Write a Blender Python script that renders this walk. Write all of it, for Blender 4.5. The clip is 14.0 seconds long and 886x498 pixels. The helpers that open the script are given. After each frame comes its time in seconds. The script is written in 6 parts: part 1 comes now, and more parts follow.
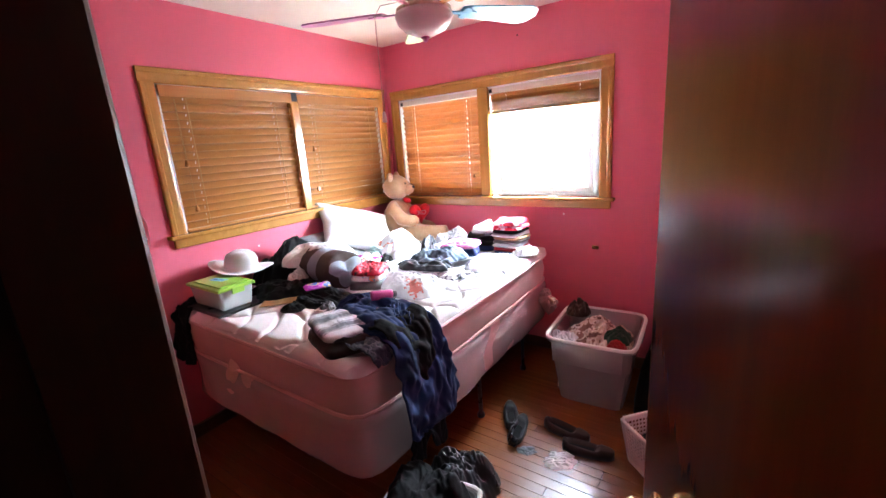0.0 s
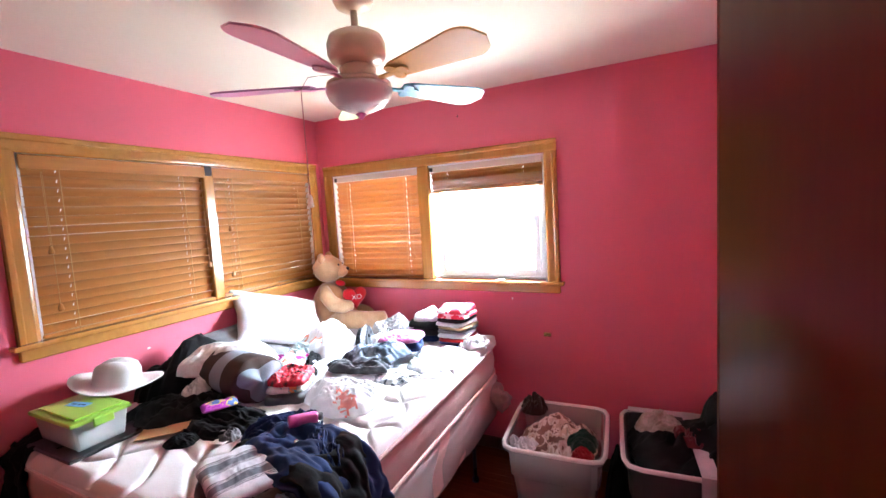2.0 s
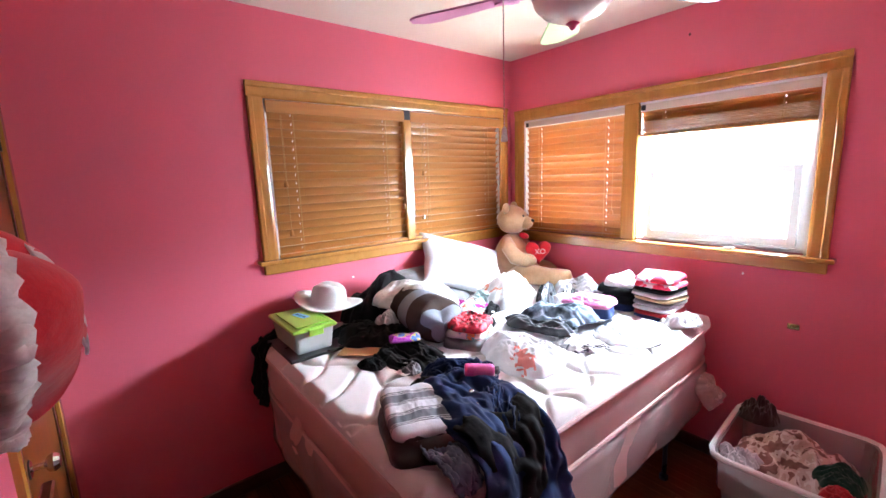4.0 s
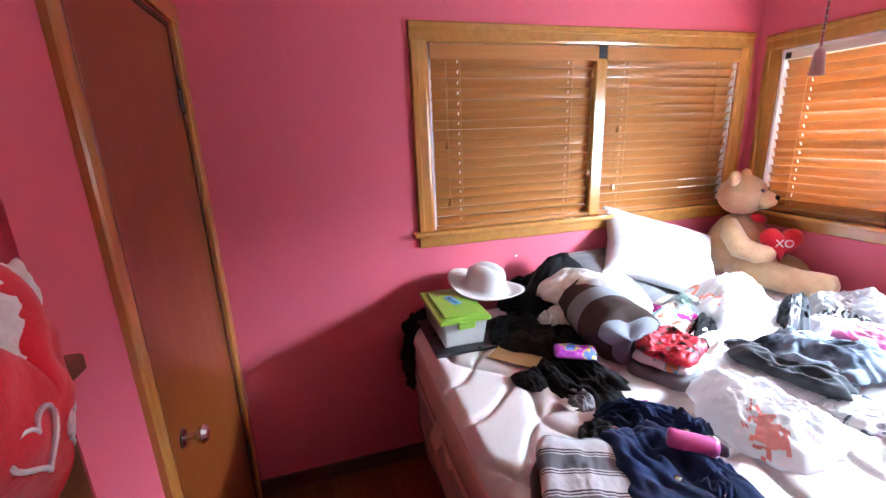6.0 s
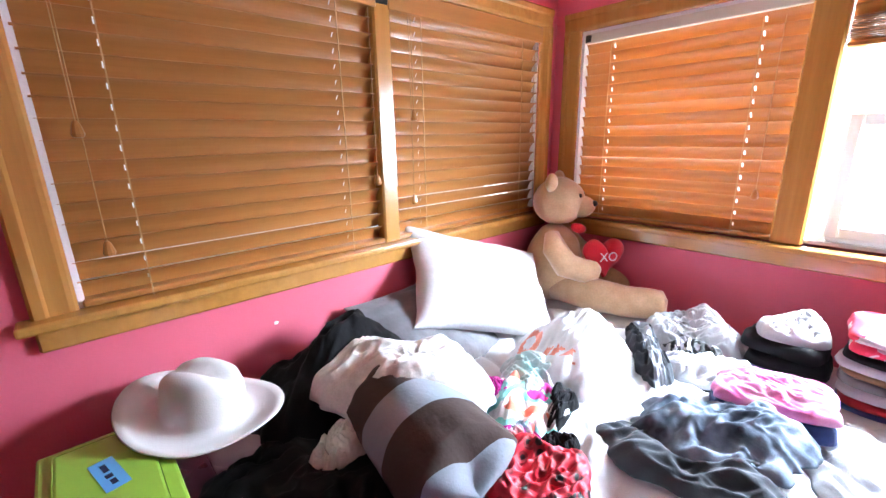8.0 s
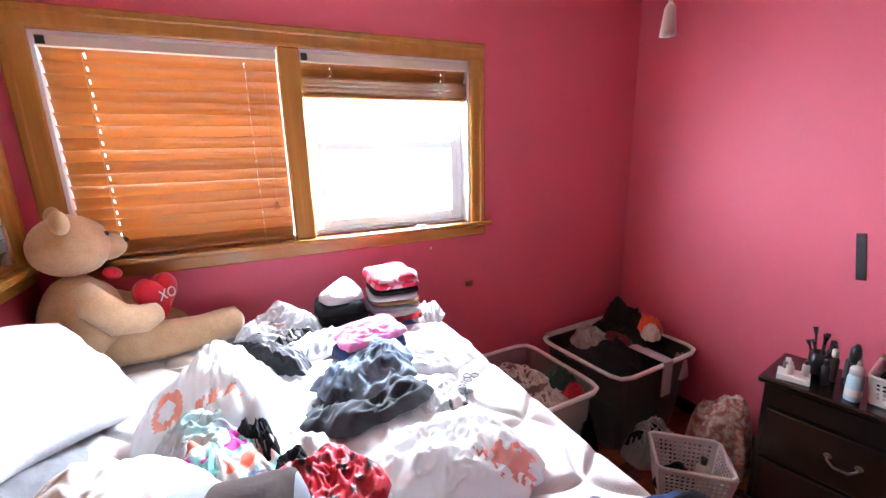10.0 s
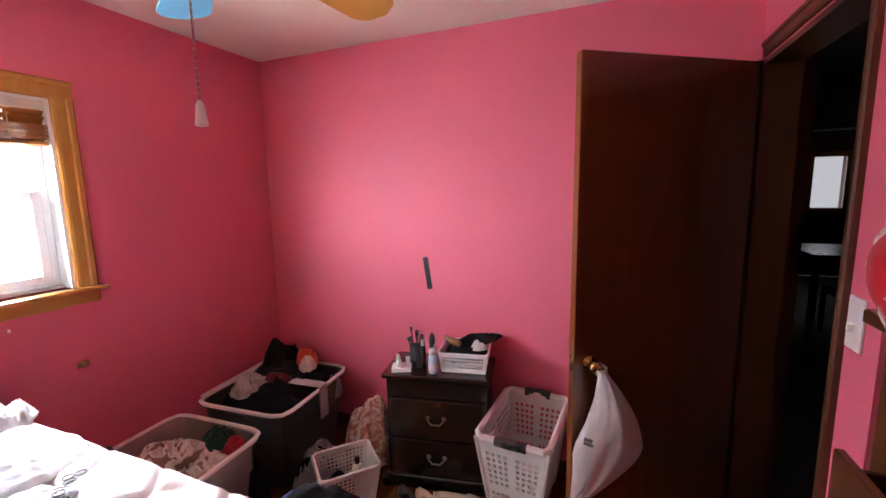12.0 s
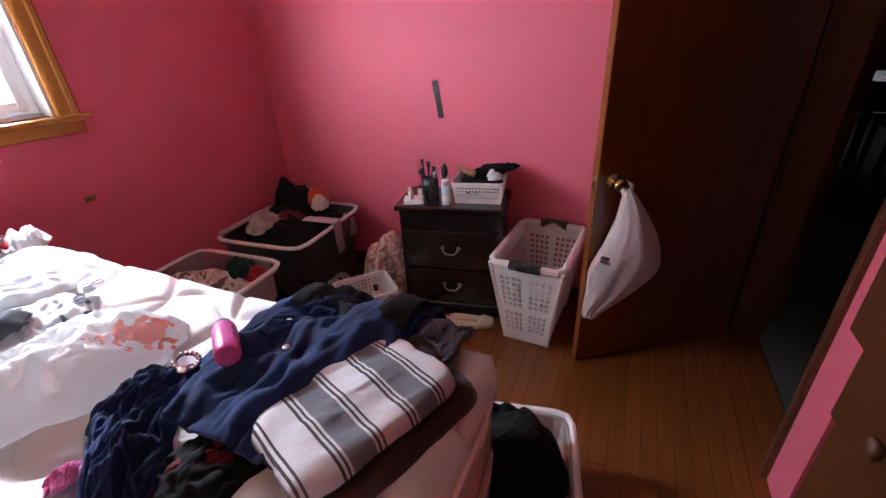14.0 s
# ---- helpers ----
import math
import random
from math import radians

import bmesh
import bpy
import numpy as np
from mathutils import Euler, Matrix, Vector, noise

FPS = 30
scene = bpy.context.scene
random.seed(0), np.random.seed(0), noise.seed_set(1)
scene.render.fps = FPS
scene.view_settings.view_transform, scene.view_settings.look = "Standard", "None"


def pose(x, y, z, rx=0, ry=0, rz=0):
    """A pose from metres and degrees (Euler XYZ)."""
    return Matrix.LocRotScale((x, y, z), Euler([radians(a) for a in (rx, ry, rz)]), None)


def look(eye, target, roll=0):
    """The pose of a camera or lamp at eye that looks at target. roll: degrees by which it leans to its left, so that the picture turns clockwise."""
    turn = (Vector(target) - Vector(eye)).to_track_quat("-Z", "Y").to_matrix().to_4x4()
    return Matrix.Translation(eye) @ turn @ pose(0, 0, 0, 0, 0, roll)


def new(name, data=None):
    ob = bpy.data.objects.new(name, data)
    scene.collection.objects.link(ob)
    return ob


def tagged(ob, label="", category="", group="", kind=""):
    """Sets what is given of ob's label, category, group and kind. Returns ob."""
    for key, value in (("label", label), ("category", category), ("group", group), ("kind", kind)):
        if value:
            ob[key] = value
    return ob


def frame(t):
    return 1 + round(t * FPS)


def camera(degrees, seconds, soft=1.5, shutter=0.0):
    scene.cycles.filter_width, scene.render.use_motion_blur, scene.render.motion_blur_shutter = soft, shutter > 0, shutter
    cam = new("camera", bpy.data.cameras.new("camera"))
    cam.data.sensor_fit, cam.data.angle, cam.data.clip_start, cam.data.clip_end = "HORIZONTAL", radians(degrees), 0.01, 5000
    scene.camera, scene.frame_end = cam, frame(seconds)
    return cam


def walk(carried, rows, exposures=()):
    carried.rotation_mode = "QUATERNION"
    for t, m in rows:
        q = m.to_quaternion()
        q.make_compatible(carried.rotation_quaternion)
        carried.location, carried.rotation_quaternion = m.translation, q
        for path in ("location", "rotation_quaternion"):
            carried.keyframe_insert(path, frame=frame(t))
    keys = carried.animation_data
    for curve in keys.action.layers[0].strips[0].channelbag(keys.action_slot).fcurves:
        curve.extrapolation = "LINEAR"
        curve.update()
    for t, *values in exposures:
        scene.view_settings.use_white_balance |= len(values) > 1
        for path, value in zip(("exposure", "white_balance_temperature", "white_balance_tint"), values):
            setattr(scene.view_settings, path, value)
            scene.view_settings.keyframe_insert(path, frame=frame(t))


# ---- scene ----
cam = camera(93.8, 14.0)
PATH = [
    (0, (-0.014, 0.444, 1.576), (-1.144, 2.024, 1.097), -4.1),
    (0.5, (-0.106, 0.5, 1.653), (-1.224, 2.148, 1.467), -4.1),
    (1, (-0.145, 0.58, 1.677), (-1.332, 2.189, 1.634), -2.9),
    (1.5, (-0.158, 0.673, 1.642), (-1.211, 2.364, 1.461), -2.8),
    (2, (-0.191, 0.698, 1.649), (-1.072, 2.485, 1.47), -3.4),
    (2.5, (-0.2, 0.717, 1.637), (-0.921, 2.57, 1.418), -1.9),
    (3, (-0.225, 0.758, 1.618), (-0.946, 2.599, 1.319), -2.7),
    (3.5, (-0.258, 0.811, 1.621), (-1.396, 2.431, 1.34), -1.5),
    (4, (-0.346, 0.827, 1.589), (-1.879, 2.065, 1.249), -2.0),
    (6.3, (-0.838, 1.063, 1.62), (-2.699, 1.575, 1.095), -2.2),
    (6.5, (-0.932, 1.091, 1.615), (-2.749, 1.756, 1.11), -2.1),
    (7, (-1.11, 1.153, 1.567), (-2.845, 1.99, 1.031), -1.1),
    (7.5, (-1.334, 1.294, 1.577), (-3.012, 2.277, 1.109), -1.2),
    (8, (-1.354, 1.517, 1.554), (-2.788, 2.808, 1.029), -1.2),
    (8.5, (-1.693, 1.509, 1.499), (-2.29, 3.352, 1.001), -0.4),
    (8.7, (-1.785, 1.523, 1.499), (-2.046, 3.44, 0.993), -0.7),
    (10.8, (-1.797, 1.255, 1.564), (-0.525, 2.756, 1.207), -1.7),
    (11, (-1.804, 1.242, 1.564), (-0.38, 2.601, 1.209), -1.5),
    (11.5, (-1.791, 1.184, 1.568), (-0.098, 2.193, 1.227), -0.6),
    (12, (-1.775, 1.128, 1.573), (0.057, 1.878, 1.288), -1.1),
    (12.5, (-1.754, 1.116, 1.567), (0.113, 1.747, 1.226), -1.0),
    (13, (-1.716, 1.125, 1.49), (0.094, 1.735, 0.896), -1.3),
    (13.5, (-1.687, 1.11, 1.413), (0.026, 1.745, 0.601), -2.6),
    (14, (-1.698, 1.157, 1.386), (-0.087, 1.912, 0.472), -3.3),
]
walk(cam, [(t, look(eye, target, roll)) for t, eye, target, roll in PATH],
     [(0.0, 0.4, 6200, 9), (4.0, 0.33, 6200, 9), (6.5, 0.2, 6000, 11), (8.5, 0.05, 6100, 10), (11.0, 0.1, 6450, 12), (12.5, 0.08, 6850, 18), (13.5, -0.15, 6700, 19), (14.0, -0.17, 6450, 17)])

# ---- world, daylight, exposure ----
world = bpy.data.worlds.new("sky")
scene.world = world
world.use_nodes = True
wn = world.node_tree.nodes
sky = wn.new("ShaderNodeTexSky")
sky.sky_type, sky.sun_disc = "NISHITA", False
sky.sun_elevation, sky.sun_rotation = radians(48), radians(160)
wn["Background"].inputs[1].default_value = 0.12
world.node_tree.links.new(sky.outputs[0], wn["Background"].inputs[0])


def daylight(name, place, target, sx, sy, watts, colour):
    d = bpy.data.lights.new(name, "AREA")
    d.shape, d.size, d.size_y, d.energy, d.color = "RECTANGLE", sx, sy, watts, colour
    ob = new(name, d)
    ob.matrix_world = look(place, target)
    return ob


# the sky's light in the north window: steep from the open sky above, and level from the bright distance
daylight("window_skylight", (-0.55, 4.15, 2.35), (-1.58, 2.15, 0.85), 1.4, 0.9, 1120, (0.74, 0.86, 1.0))
daylight("window_daylight", (-2.00, 4.05, 1.68), (0.35, 2.15, 1.55), 1.5, 1.0, 330, (0.75, 0.87, 1.0))
daylight("window_daylight", (-0.22, 3.86, 1.62), (-2.45, 1.75, 1.52), 0.8, 0.9, 230, (0.75, 0.87, 1.0))
# daylight thrown up from the bright ground outside on to the ceiling
daylight("window_ground_light", (-1.15, 4.15, 0.72), (-1.10, 2.20, 2.41), 1.4, 0.7, 130, (1.0, 0.96, 0.88))
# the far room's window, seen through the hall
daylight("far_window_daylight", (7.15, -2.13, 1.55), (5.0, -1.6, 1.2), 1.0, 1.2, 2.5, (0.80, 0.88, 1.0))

# room: inside faces
XW, XE, YS, YN, H = -2.52, 0.402, 0.575, 3.28, 2.41
BED = 0.83          # top of the mattress

# ---- materials ----


def nodes_of(name):
    m = bpy.data.materials.new(name)
    m.use_nodes = True
    return m, m.node_tree.nodes, m.node_tree.links, m.node_tree.nodes["Principled BSDF"]


def rgb(c):
    return (c[0], c[1], c[2], 1.0)


def coords(n, l, scale=(1, 1, 1), rot=(0, 0, 0)):
    tc, mp, info = n.new("ShaderNodeTexCoord"), n.new("ShaderNodeMapping"), n.new("ShaderNodeObjectInfo")
    mp.inputs["Scale"].default_value = scale
    mp.inputs["Rotation"].default_value = [radians(a) for a in rot]
    mul = n.new("ShaderNodeVectorMath")
    mul.operation = "ADD"
    sc = n.new("ShaderNodeMath")
    sc.operation = "MULTIPLY"
    sc.inputs[1].default_value = 7.3
    l.new(info.outputs["Random"], sc.inputs[0])
    l.new(tc.outputs["Object"], mp.inputs["Vector"])
    l.new(mp.outputs[0], mul.inputs[0])
    l.new(sc.outputs[0], mul.inputs[1])
    return mul.outputs[0]


def tex(n, l, vec, scale, detail=3.0, rough=0.55):
    t = n.new("ShaderNodeTexNoise")
    t.inputs["Scale"].default_value, t.inputs["Detail"].default_value, t.inputs["Roughness"].default_value = scale, detail, rough
    l.new(vec, t.inputs["Vector"])
    return t.outputs["Fac"]


def ramp(n, l, fac, stops, mode="LINEAR"):
    r = n.new("ShaderNodeValToRGB")
    r.color_ramp.interpolation = mode
    while len(r.color_ramp.elements) < len(stops):
        r.color_ramp.elements.new(0.5)
    for e, (p, c) in zip(r.color_ramp.elements, stops):
        e.position, e.color = p, rgb(c)
    l.new(fac, r.inputs[0])
    return r.outputs[0]


def blend(n, l, fac, a, b, mode="MIX"):
    m = n.new("ShaderNodeMix")
    m.data_type, m.blend_type = "RGBA", mode
    for k, v in ((0, fac), (6, a), (7, b)):
        if isinstance(v, bpy.types.NodeSocket):
            l.new(v, m.inputs[k])
        elif k:
            m.inputs[k].default_value = rgb(v)
        else:
            m.inputs[0].default_value = v
    return m.outputs[2]


def relief(n, l, bsdf, fac, strength, dist=0.01):
    b = n.new("ShaderNodeBump")
    b.inputs["Strength"].default_value, b.inputs["Distance"].default_value = strength, dist
    l.new(fac, b.inputs["Height"])
    l.new(b.outputs[0], bsdf.inputs["Normal"])


def plain(name, c, rough=0.6, var=0.18, scale=6.0, grain=90.0, bump=0.15, metal=0.0, sheen=0.0, coat=0.0, trans=0.0, alpha=1.0, spec=0.5):
    """A surface of one colour with broad stains, fine grain, fine relief and uneven gloss."""
    m, n, l, p = nodes_of(name)
    v = coords(n, l)
    big, fine = tex(n, l, v, scale), tex(n, l, v, grain, 2.0)
    lo, hi = [x * (1 - var) for x in c], [min(1, x * (1 + var * 0.6)) for x in c]
    base = ramp(n, l, big, [(0.3, lo), (0.7, hi)])
    base = blend(n, l, fine, base, [x * (1 - var * 0.8) for x in c])
    l.new(base, p.inputs["Base Color"])
    rg = n.new("ShaderNodeMapRange")
    rg.inputs["To Min"].default_value, rg.inputs["To Max"].default_value = max(0.03, rough - 0.1), min(1, rough + 0.1)
    l.new(big, rg.inputs["Value"])
    l.new(rg.outputs[0], p.inputs["Roughness"])
    p.inputs["Metallic"].default_value = metal
    p.inputs["Specular IOR Level"].default_value = spec
    p.inputs["Sheen Weight"].default_value = sheen
    p.inputs["Coat Weight"].default_value = coat
    p.inputs["Transmission Weight"].default_value = trans
    p.inputs["Alpha"].default_value = alpha
    relief(n, l, p, fine, bump, 0.004)
    return m


def wood(name, dark, light, along="x", rough=0.3, coat=0.3, grain=28.0, bump=0.08):
    """Varnished wood with grain running along one axis of the object."""
    m, n, l, p = nodes_of(name)
    s = {"x": (0.05, 1, 1), "y": (1, 0.05, 1), "z": (1, 1, 0.05)}[along]
    v = coords(n, l, s)
    g, w = tex(n, l, v, grain, 6.0, 0.65), tex(n, l, v, 5.0, 3.0)
    base = ramp(n, l, g, [(0.3, dark), (0.72, light)])
    mid = [(a + b) * 0.45 for a, b in zip(dark, light)]
    base = blend(n, l, w, base, mid)
    info = n.new("ShaderNodeObjectInfo")
    base = blend(n, l, info.outputs["Random"], base, blend(n, l, 0.35, base, dark))
    l.new(base, p.inputs["Base Color"])
    p.inputs["Roughness"].default_value, p.inputs["Coat Weight"].default_value = rough, coat
    p.inputs["Coat Roughness"].default_value = 0.15
    relief(n, l, p, g, bump, 0.003)
    return m


def cloth(name, c, c2=None, scale=9.0, var=0.25, sheen=0.25, weave=420.0):
    """Woven cloth: fine weave relief, faint creases, colour that wanders."""
    m, n, l, p = nodes_of(name)
    v = coords(n, l)
    big, fine, crease = tex(n, l, v, scale), tex(n, l, v, weave, 2.0), tex(n, l, v, 38.0, 4.0)
    c2 = c2 or [x * (1 - var) for x in c]
    base = blend(n, l, ramp(n, l, big, [(0.35, (0, 0, 0)), (0.65, (1, 1, 1))]), c, c2)
    base = blend(n, l, fine, base, blend(n, l, 0.3, base, (0, 0, 0)))
    l.new(base, p.inputs["Base Color"])
    p.inputs["Roughness"].default_value, p.inputs["Sheen Weight"].default_value = 0.9, sheen
    p.inputs["Specular IOR Level"].default_value = 0.2
    relief(n, l, p, crease, 0.35, 0.006)
    return m


def print_cloth(name, stops, scale, kind="noise", rough=0.85, detail=2.0):
    """Cloth with a printed pattern in flat colours."""
    m, n, l, p = nodes_of(name)
    v = coords(n, l)
    if kind == "noise":
        f = tex(n, l, v, scale, detail, 0.5)
    else:
        t = n.new("ShaderNodeTexVoronoi")
        t.inputs["Scale"].default_value = scale
        l.new(v, t.inputs["Vector"])
        f = t.outputs["Distance"]
    base = ramp(n, l, f, stops, "CONSTANT")
    fine = tex(n, l, v, 300.0, 2.0)
    l.new(blend(n, l, fine, base, blend(n, l, 0.25, base, (0, 0, 0))), p.inputs["Base Color"])
    p.inputs["Roughness"].default_value = rough
    relief(n, l, p, tex(n, l, v, 40.0, 3.0), 0.3, 0.005)
    return m


def bands(name, axis, period, stops, rough=0.9):
    """Woven stripes across one axis of the object."""
    m, n, l, p = nodes_of(name)
    tc, sep = n.new("ShaderNodeTexCoord"), n.new("ShaderNodeSeparateXYZ")
    l.new(tc.outputs["Object"], sep.inputs[0])
    dv, fr = n.new("ShaderNodeMath"), n.new("ShaderNodeMath")
    dv.operation, fr.operation = "DIVIDE", "FRACT"
    dv.inputs[1].default_value = period
    l.new(sep.outputs[axis], dv.inputs[0])
    l.new(dv.outputs[0], fr.inputs[0])
    base = ramp(n, l, fr.outputs[0], stops, "CONSTANT")
    fine = tex(n, l, tc.outputs["Object"], 500.0, 2.0)
    l.new(blend(n, l, fine, base, blend(n, l, 0.3, base, (0, 0, 0))), p.inputs["Base Color"])
    p.inputs["Roughness"].default_value = rough
    relief(n, l, p, tex(n, l, tc.outputs["Object"], 60.0, 3.0), 0.3, 0.004)
    return m


def film(name, tint, see, rough=0.25, through_light=0.35):
    """Thin plastic: part of the light passes straight through, part scatters, and it shines."""
    m, n, l, p = nodes_of(name)
    p.inputs["Base Color"].default_value = rgb(tint)
    p.inputs["Roughness"].default_value = rough
    p.inputs["Coat Weight"].default_value, p.inputs["Coat Roughness"].default_value = 0.5, 0.12
    v = coords(n, l)
    relief(n, l, p, tex(n, l, v, 30.0, 5.0), 0.5, 0.006)
    tr, tl = n.new("ShaderNodeBsdfTransparent"), n.new("ShaderNodeBsdfTranslucent")
    tl.inputs["Color"].default_value = rgb(tint)
    m1, m2 = n.new("ShaderNodeMixShader"), n.new("ShaderNodeMixShader")
    m1.inputs[0].default_value, m2.inputs[0].default_value = through_light, see
    l.new(p.outputs[0], m1.inputs[1])
    l.new(tl.outputs[0], m1.inputs[2])
    l.new(m1.outputs[0], m2.inputs[1])
    l.new(tr.outputs[0], m2.inputs[2])
    l.new(m2.outputs[0], n["Material Output"].inputs["Surface"])
    return m


def window_glass():
    m, n, l, p = nodes_of("window_glass")
    gl, tr, mx = n.new("ShaderNodeBsdfGlossy"), n.new("ShaderNodeBsdfTransparent"), n.new("ShaderNodeMixShader")
    gl.inputs["Roughness"].default_value, mx.inputs[0].default_value = 0.02, 0.06
    l.new(tr.outputs[0], mx.inputs[1])
    l.new(gl.outputs[0], mx.inputs[2])
    l.new(mx.outputs[0], n["Material Output"].inputs["Surface"])
    return m


def glow(name, c, power):
    m, n, l, p = nodes_of(name)
    e = n.new("ShaderNodeEmission")
    e.inputs[0].default_value, e.inputs[1].default_value = rgb(c), power
    l.new(e.outputs[0], n["Material Output"].inputs["Surface"])
    return m


PINK = plain("pink_wall_paint", (0.72, 0.14, 0.205), 0.58, 0.07, 1.4, 160, 0.10, spec=0.35)
WHITE_CEIL = plain("ceiling_paint", (0.86, 0.83, 0.72), 0.8, 0.06, 1.2, 120, 0.12)
OAK = wood("honey_oak_trim", (0.35, 0.150, 0.028), (0.62, 0.32, 0.080), "z", 0.22, 0.5)
OAK_X = wood("honey_oak_trim_along", (0.35, 0.150, 0.028), (0.62, 0.32, 0.080), "x", 0.22, 0.5)
OAK_Y = wood("honey_oak_trim_across", (0.35, 0.150, 0.028), (0.62, 0.32, 0.080), "y", 0.22, 0.5)
DOORWOOD = wood("red_brown_door_veneer", (0.12, 0.034, 0.009), (0.24, 0.072, 0.018), "z", 0.16, 0.6, 16)
DARKTRIM = wood("dark_door_trim", (0.06, 0.019, 0.007), (0.13, 0.04, 0.013), "z", 0.5, 0.08)
CLOSETWOOD = wood("amber_closet_veneer", (0.17, 0.042, 0.008), (0.34, 0.10, 0.018), "z", 0.3, 0.35, 14)
CHESTWOOD = wood("brown_chest_veneer", (0.070, 0.021, 0.007), (0.14, 0.045, 0.013), "x", 0.35, 0.3, 18)
FLOORWOOD = wood("strip_floor_oak", (0.13, 0.037, 0.009), (0.27, 0.084, 0.020), "x", 0.27, 0.35, 30)
SLAT = wood("blind_slat_wood", (0.36, 0.145, 0.034), (0.56, 0.255, 0.072), "x", 0.3, 0.4, 40)
NSWOOD = wood("black_brown_nightstand_wood", (0.008, 0.0045, 0.004), (0.020, 0.010, 0.008), "y", 0.24, 0.4)
CREAM = plain("cream_rail_enamel", (0.72, 0.68, 0.58), 0.35, 0.06, 5, 80, 0.05)
VINYL = film("white_window_vinyl", (0.88, 0.89, 0.90), 0.0, 0.35, 0.10)
GLASS = window_glass()
BLACK = cloth("black_cloth", (0.007, 0.0065, 0.007), (0.010, 0.009, 0.010), sheen=0.0)
BLACKFUR = cloth("black_plush", (0.006, 0.0055, 0.006), (0.009, 0.008, 0.009), sheen=0.02, weave=200)
WHITE = cloth("white_cotton", (0.80, 0.80, 0.82), (0.70, 0.70, 0.74))
FUR = cloth("white_fleece", (0.84, 0.82, 0.80), (0.74, 0.71, 0.68), scale=30, sheen=0.6, weave=160)
GREYC = cloth("grey_cotton", (0.22, 0.21, 0.22), (0.15, 0.14, 0.15))
BROWNC = cloth("brown_cotton", (0.055, 0.028, 0.022), (0.035, 0.018, 0.015))
REDC = cloth("red_cotton", (0.50, 0.02, 0.03), (0.36, 0.012, 0.02))
PINKC = cloth("hot_pink_cotton", (0.75, 0.10, 0.36), (0.82, 0.42, 0.60), 12)
NAVY = cloth("navy_denim", (0.026, 0.050, 0.150), (0.012, 0.019, 0.058), 6, sheen=0.04, weave=260)
WASHED = cloth("washed_denim", (0.035, 0.045, 0.065), (0.34, 0.42, 0.52), 11, sheen=0.05, weave=260)
MATTRESS = plain("quilted_white_ticking", (0.74, 0.70, 0.69), 0.75, 0.10, 5, 260, 0.25, sheen=0.2)
TICKSIDE = plain("pink_beige_ticking", (0.60, 0.40, 0.37), 0.6, 0.14, 6, 200, 0.2)
WRAP = film("plastic_wrap", (0.80, 0.70, 0.68), 0.55, 0.06)
BAG = film("white_bag_film", (0.86, 0.85, 0.85), 0.08, 0.3)
REDFILM = film("red_bag_print", (0.78, 0.20, 0.15), 0.10, 0.3)
CORALFILM = film("coral_bag_print", (0.80, 0.26, 0.17), 0.05, 0.3)
CLEARBAG = film("clear_bag_film", (0.80, 0.80, 0.82), 0.45, 0.2)
TOTE = film("clear_tote_plastic", (0.70, 0.68, 0.67), 0.62, 0.2)
WHITEPL = plain("white_plastic", (0.78, 0.74, 0.73), 0.35, 0.08, 6, 120, 0.05)
BLACKPL = plain("black_plastic", (0.02, 0.02, 0.022), 0.3, 0.2, 6, 120, 0.05)
GREENPL = plain("lime_green_plastic", (0.28, 0.52, 0.06), 0.35, 0.08, 6, 120, 0.05)
BLUELBL = plain("blue_label_tape", (0.12, 0.42, 0.80), 0.5, 0.08)
BRASS = plain("aged_brass", (0.55, 0.38, 0.14), 0.25, 0.25, 30, 200, 0.1, metal=1.0)
PEWTER = plain("aged_pewter", (0.22, 0.20, 0.18), 0.35, 0.2, 30, 200, 0.1, metal=1.0)
STEEL = plain("bright_steel", (0.70, 0.70, 0.72), 0.2, 0.1, 30, 200, 0.05, metal=1.0)
BEAR = cloth("tan_plush", (0.74, 0.50, 0.29), (0.66, 0.42, 0.23), 20, sheen=0.6, weave=150)
HEARTRED = cloth("red_satin", (0.70, 0.015, 0.035), (0.55, 0.010, 0.025), 8, sheen=0.3)
FANBODY = plain("cream_fan_enamel", (0.80, 0.68, 0.50), 0.3, 0.08, 8, 90, 0.04, coat=0.3)
FROST = plain("frosted_glass_bowl", (0.86, 0.82, 0.78), 0.3, 0.06, 10, 60, 0.04, coat=0.4)
PAPER = plain("paper", (0.80, 0.78, 0.75), 0.8, 0.06, 8, 100, 0.05)
KRAFT = plain("kraft_paper", (0.52, 0.32, 0.15), 0.8, 0.1, 8, 100, 0.05)
SOLE = plain("cream_leather", (0.66, 0.52, 0.40), 0.5, 0.12, 20, 150, 0.1)
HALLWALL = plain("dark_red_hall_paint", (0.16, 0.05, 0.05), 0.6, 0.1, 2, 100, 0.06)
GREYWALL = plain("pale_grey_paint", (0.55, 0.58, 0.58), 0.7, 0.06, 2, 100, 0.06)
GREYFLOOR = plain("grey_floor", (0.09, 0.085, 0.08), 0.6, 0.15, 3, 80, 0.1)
CAMO = print_cloth("camouflage_print", [(0.0, (0.20, 0.10, 0.08)), (0.42, (0.58, 0.44, 0.38)), (0.52, (0.70, 0.60, 0.55)), (0.60, (0.30, 0.16, 0.14))], 16)
SEQUIN = print_cloth("red_black_print", [(0.0, (0.015, 0.008, 0.008)), (0.24, (0.30, 0.008, 0.02)), (0.42, (0.66, 0.012, 0.04))], 30, "voronoi", 0.5)
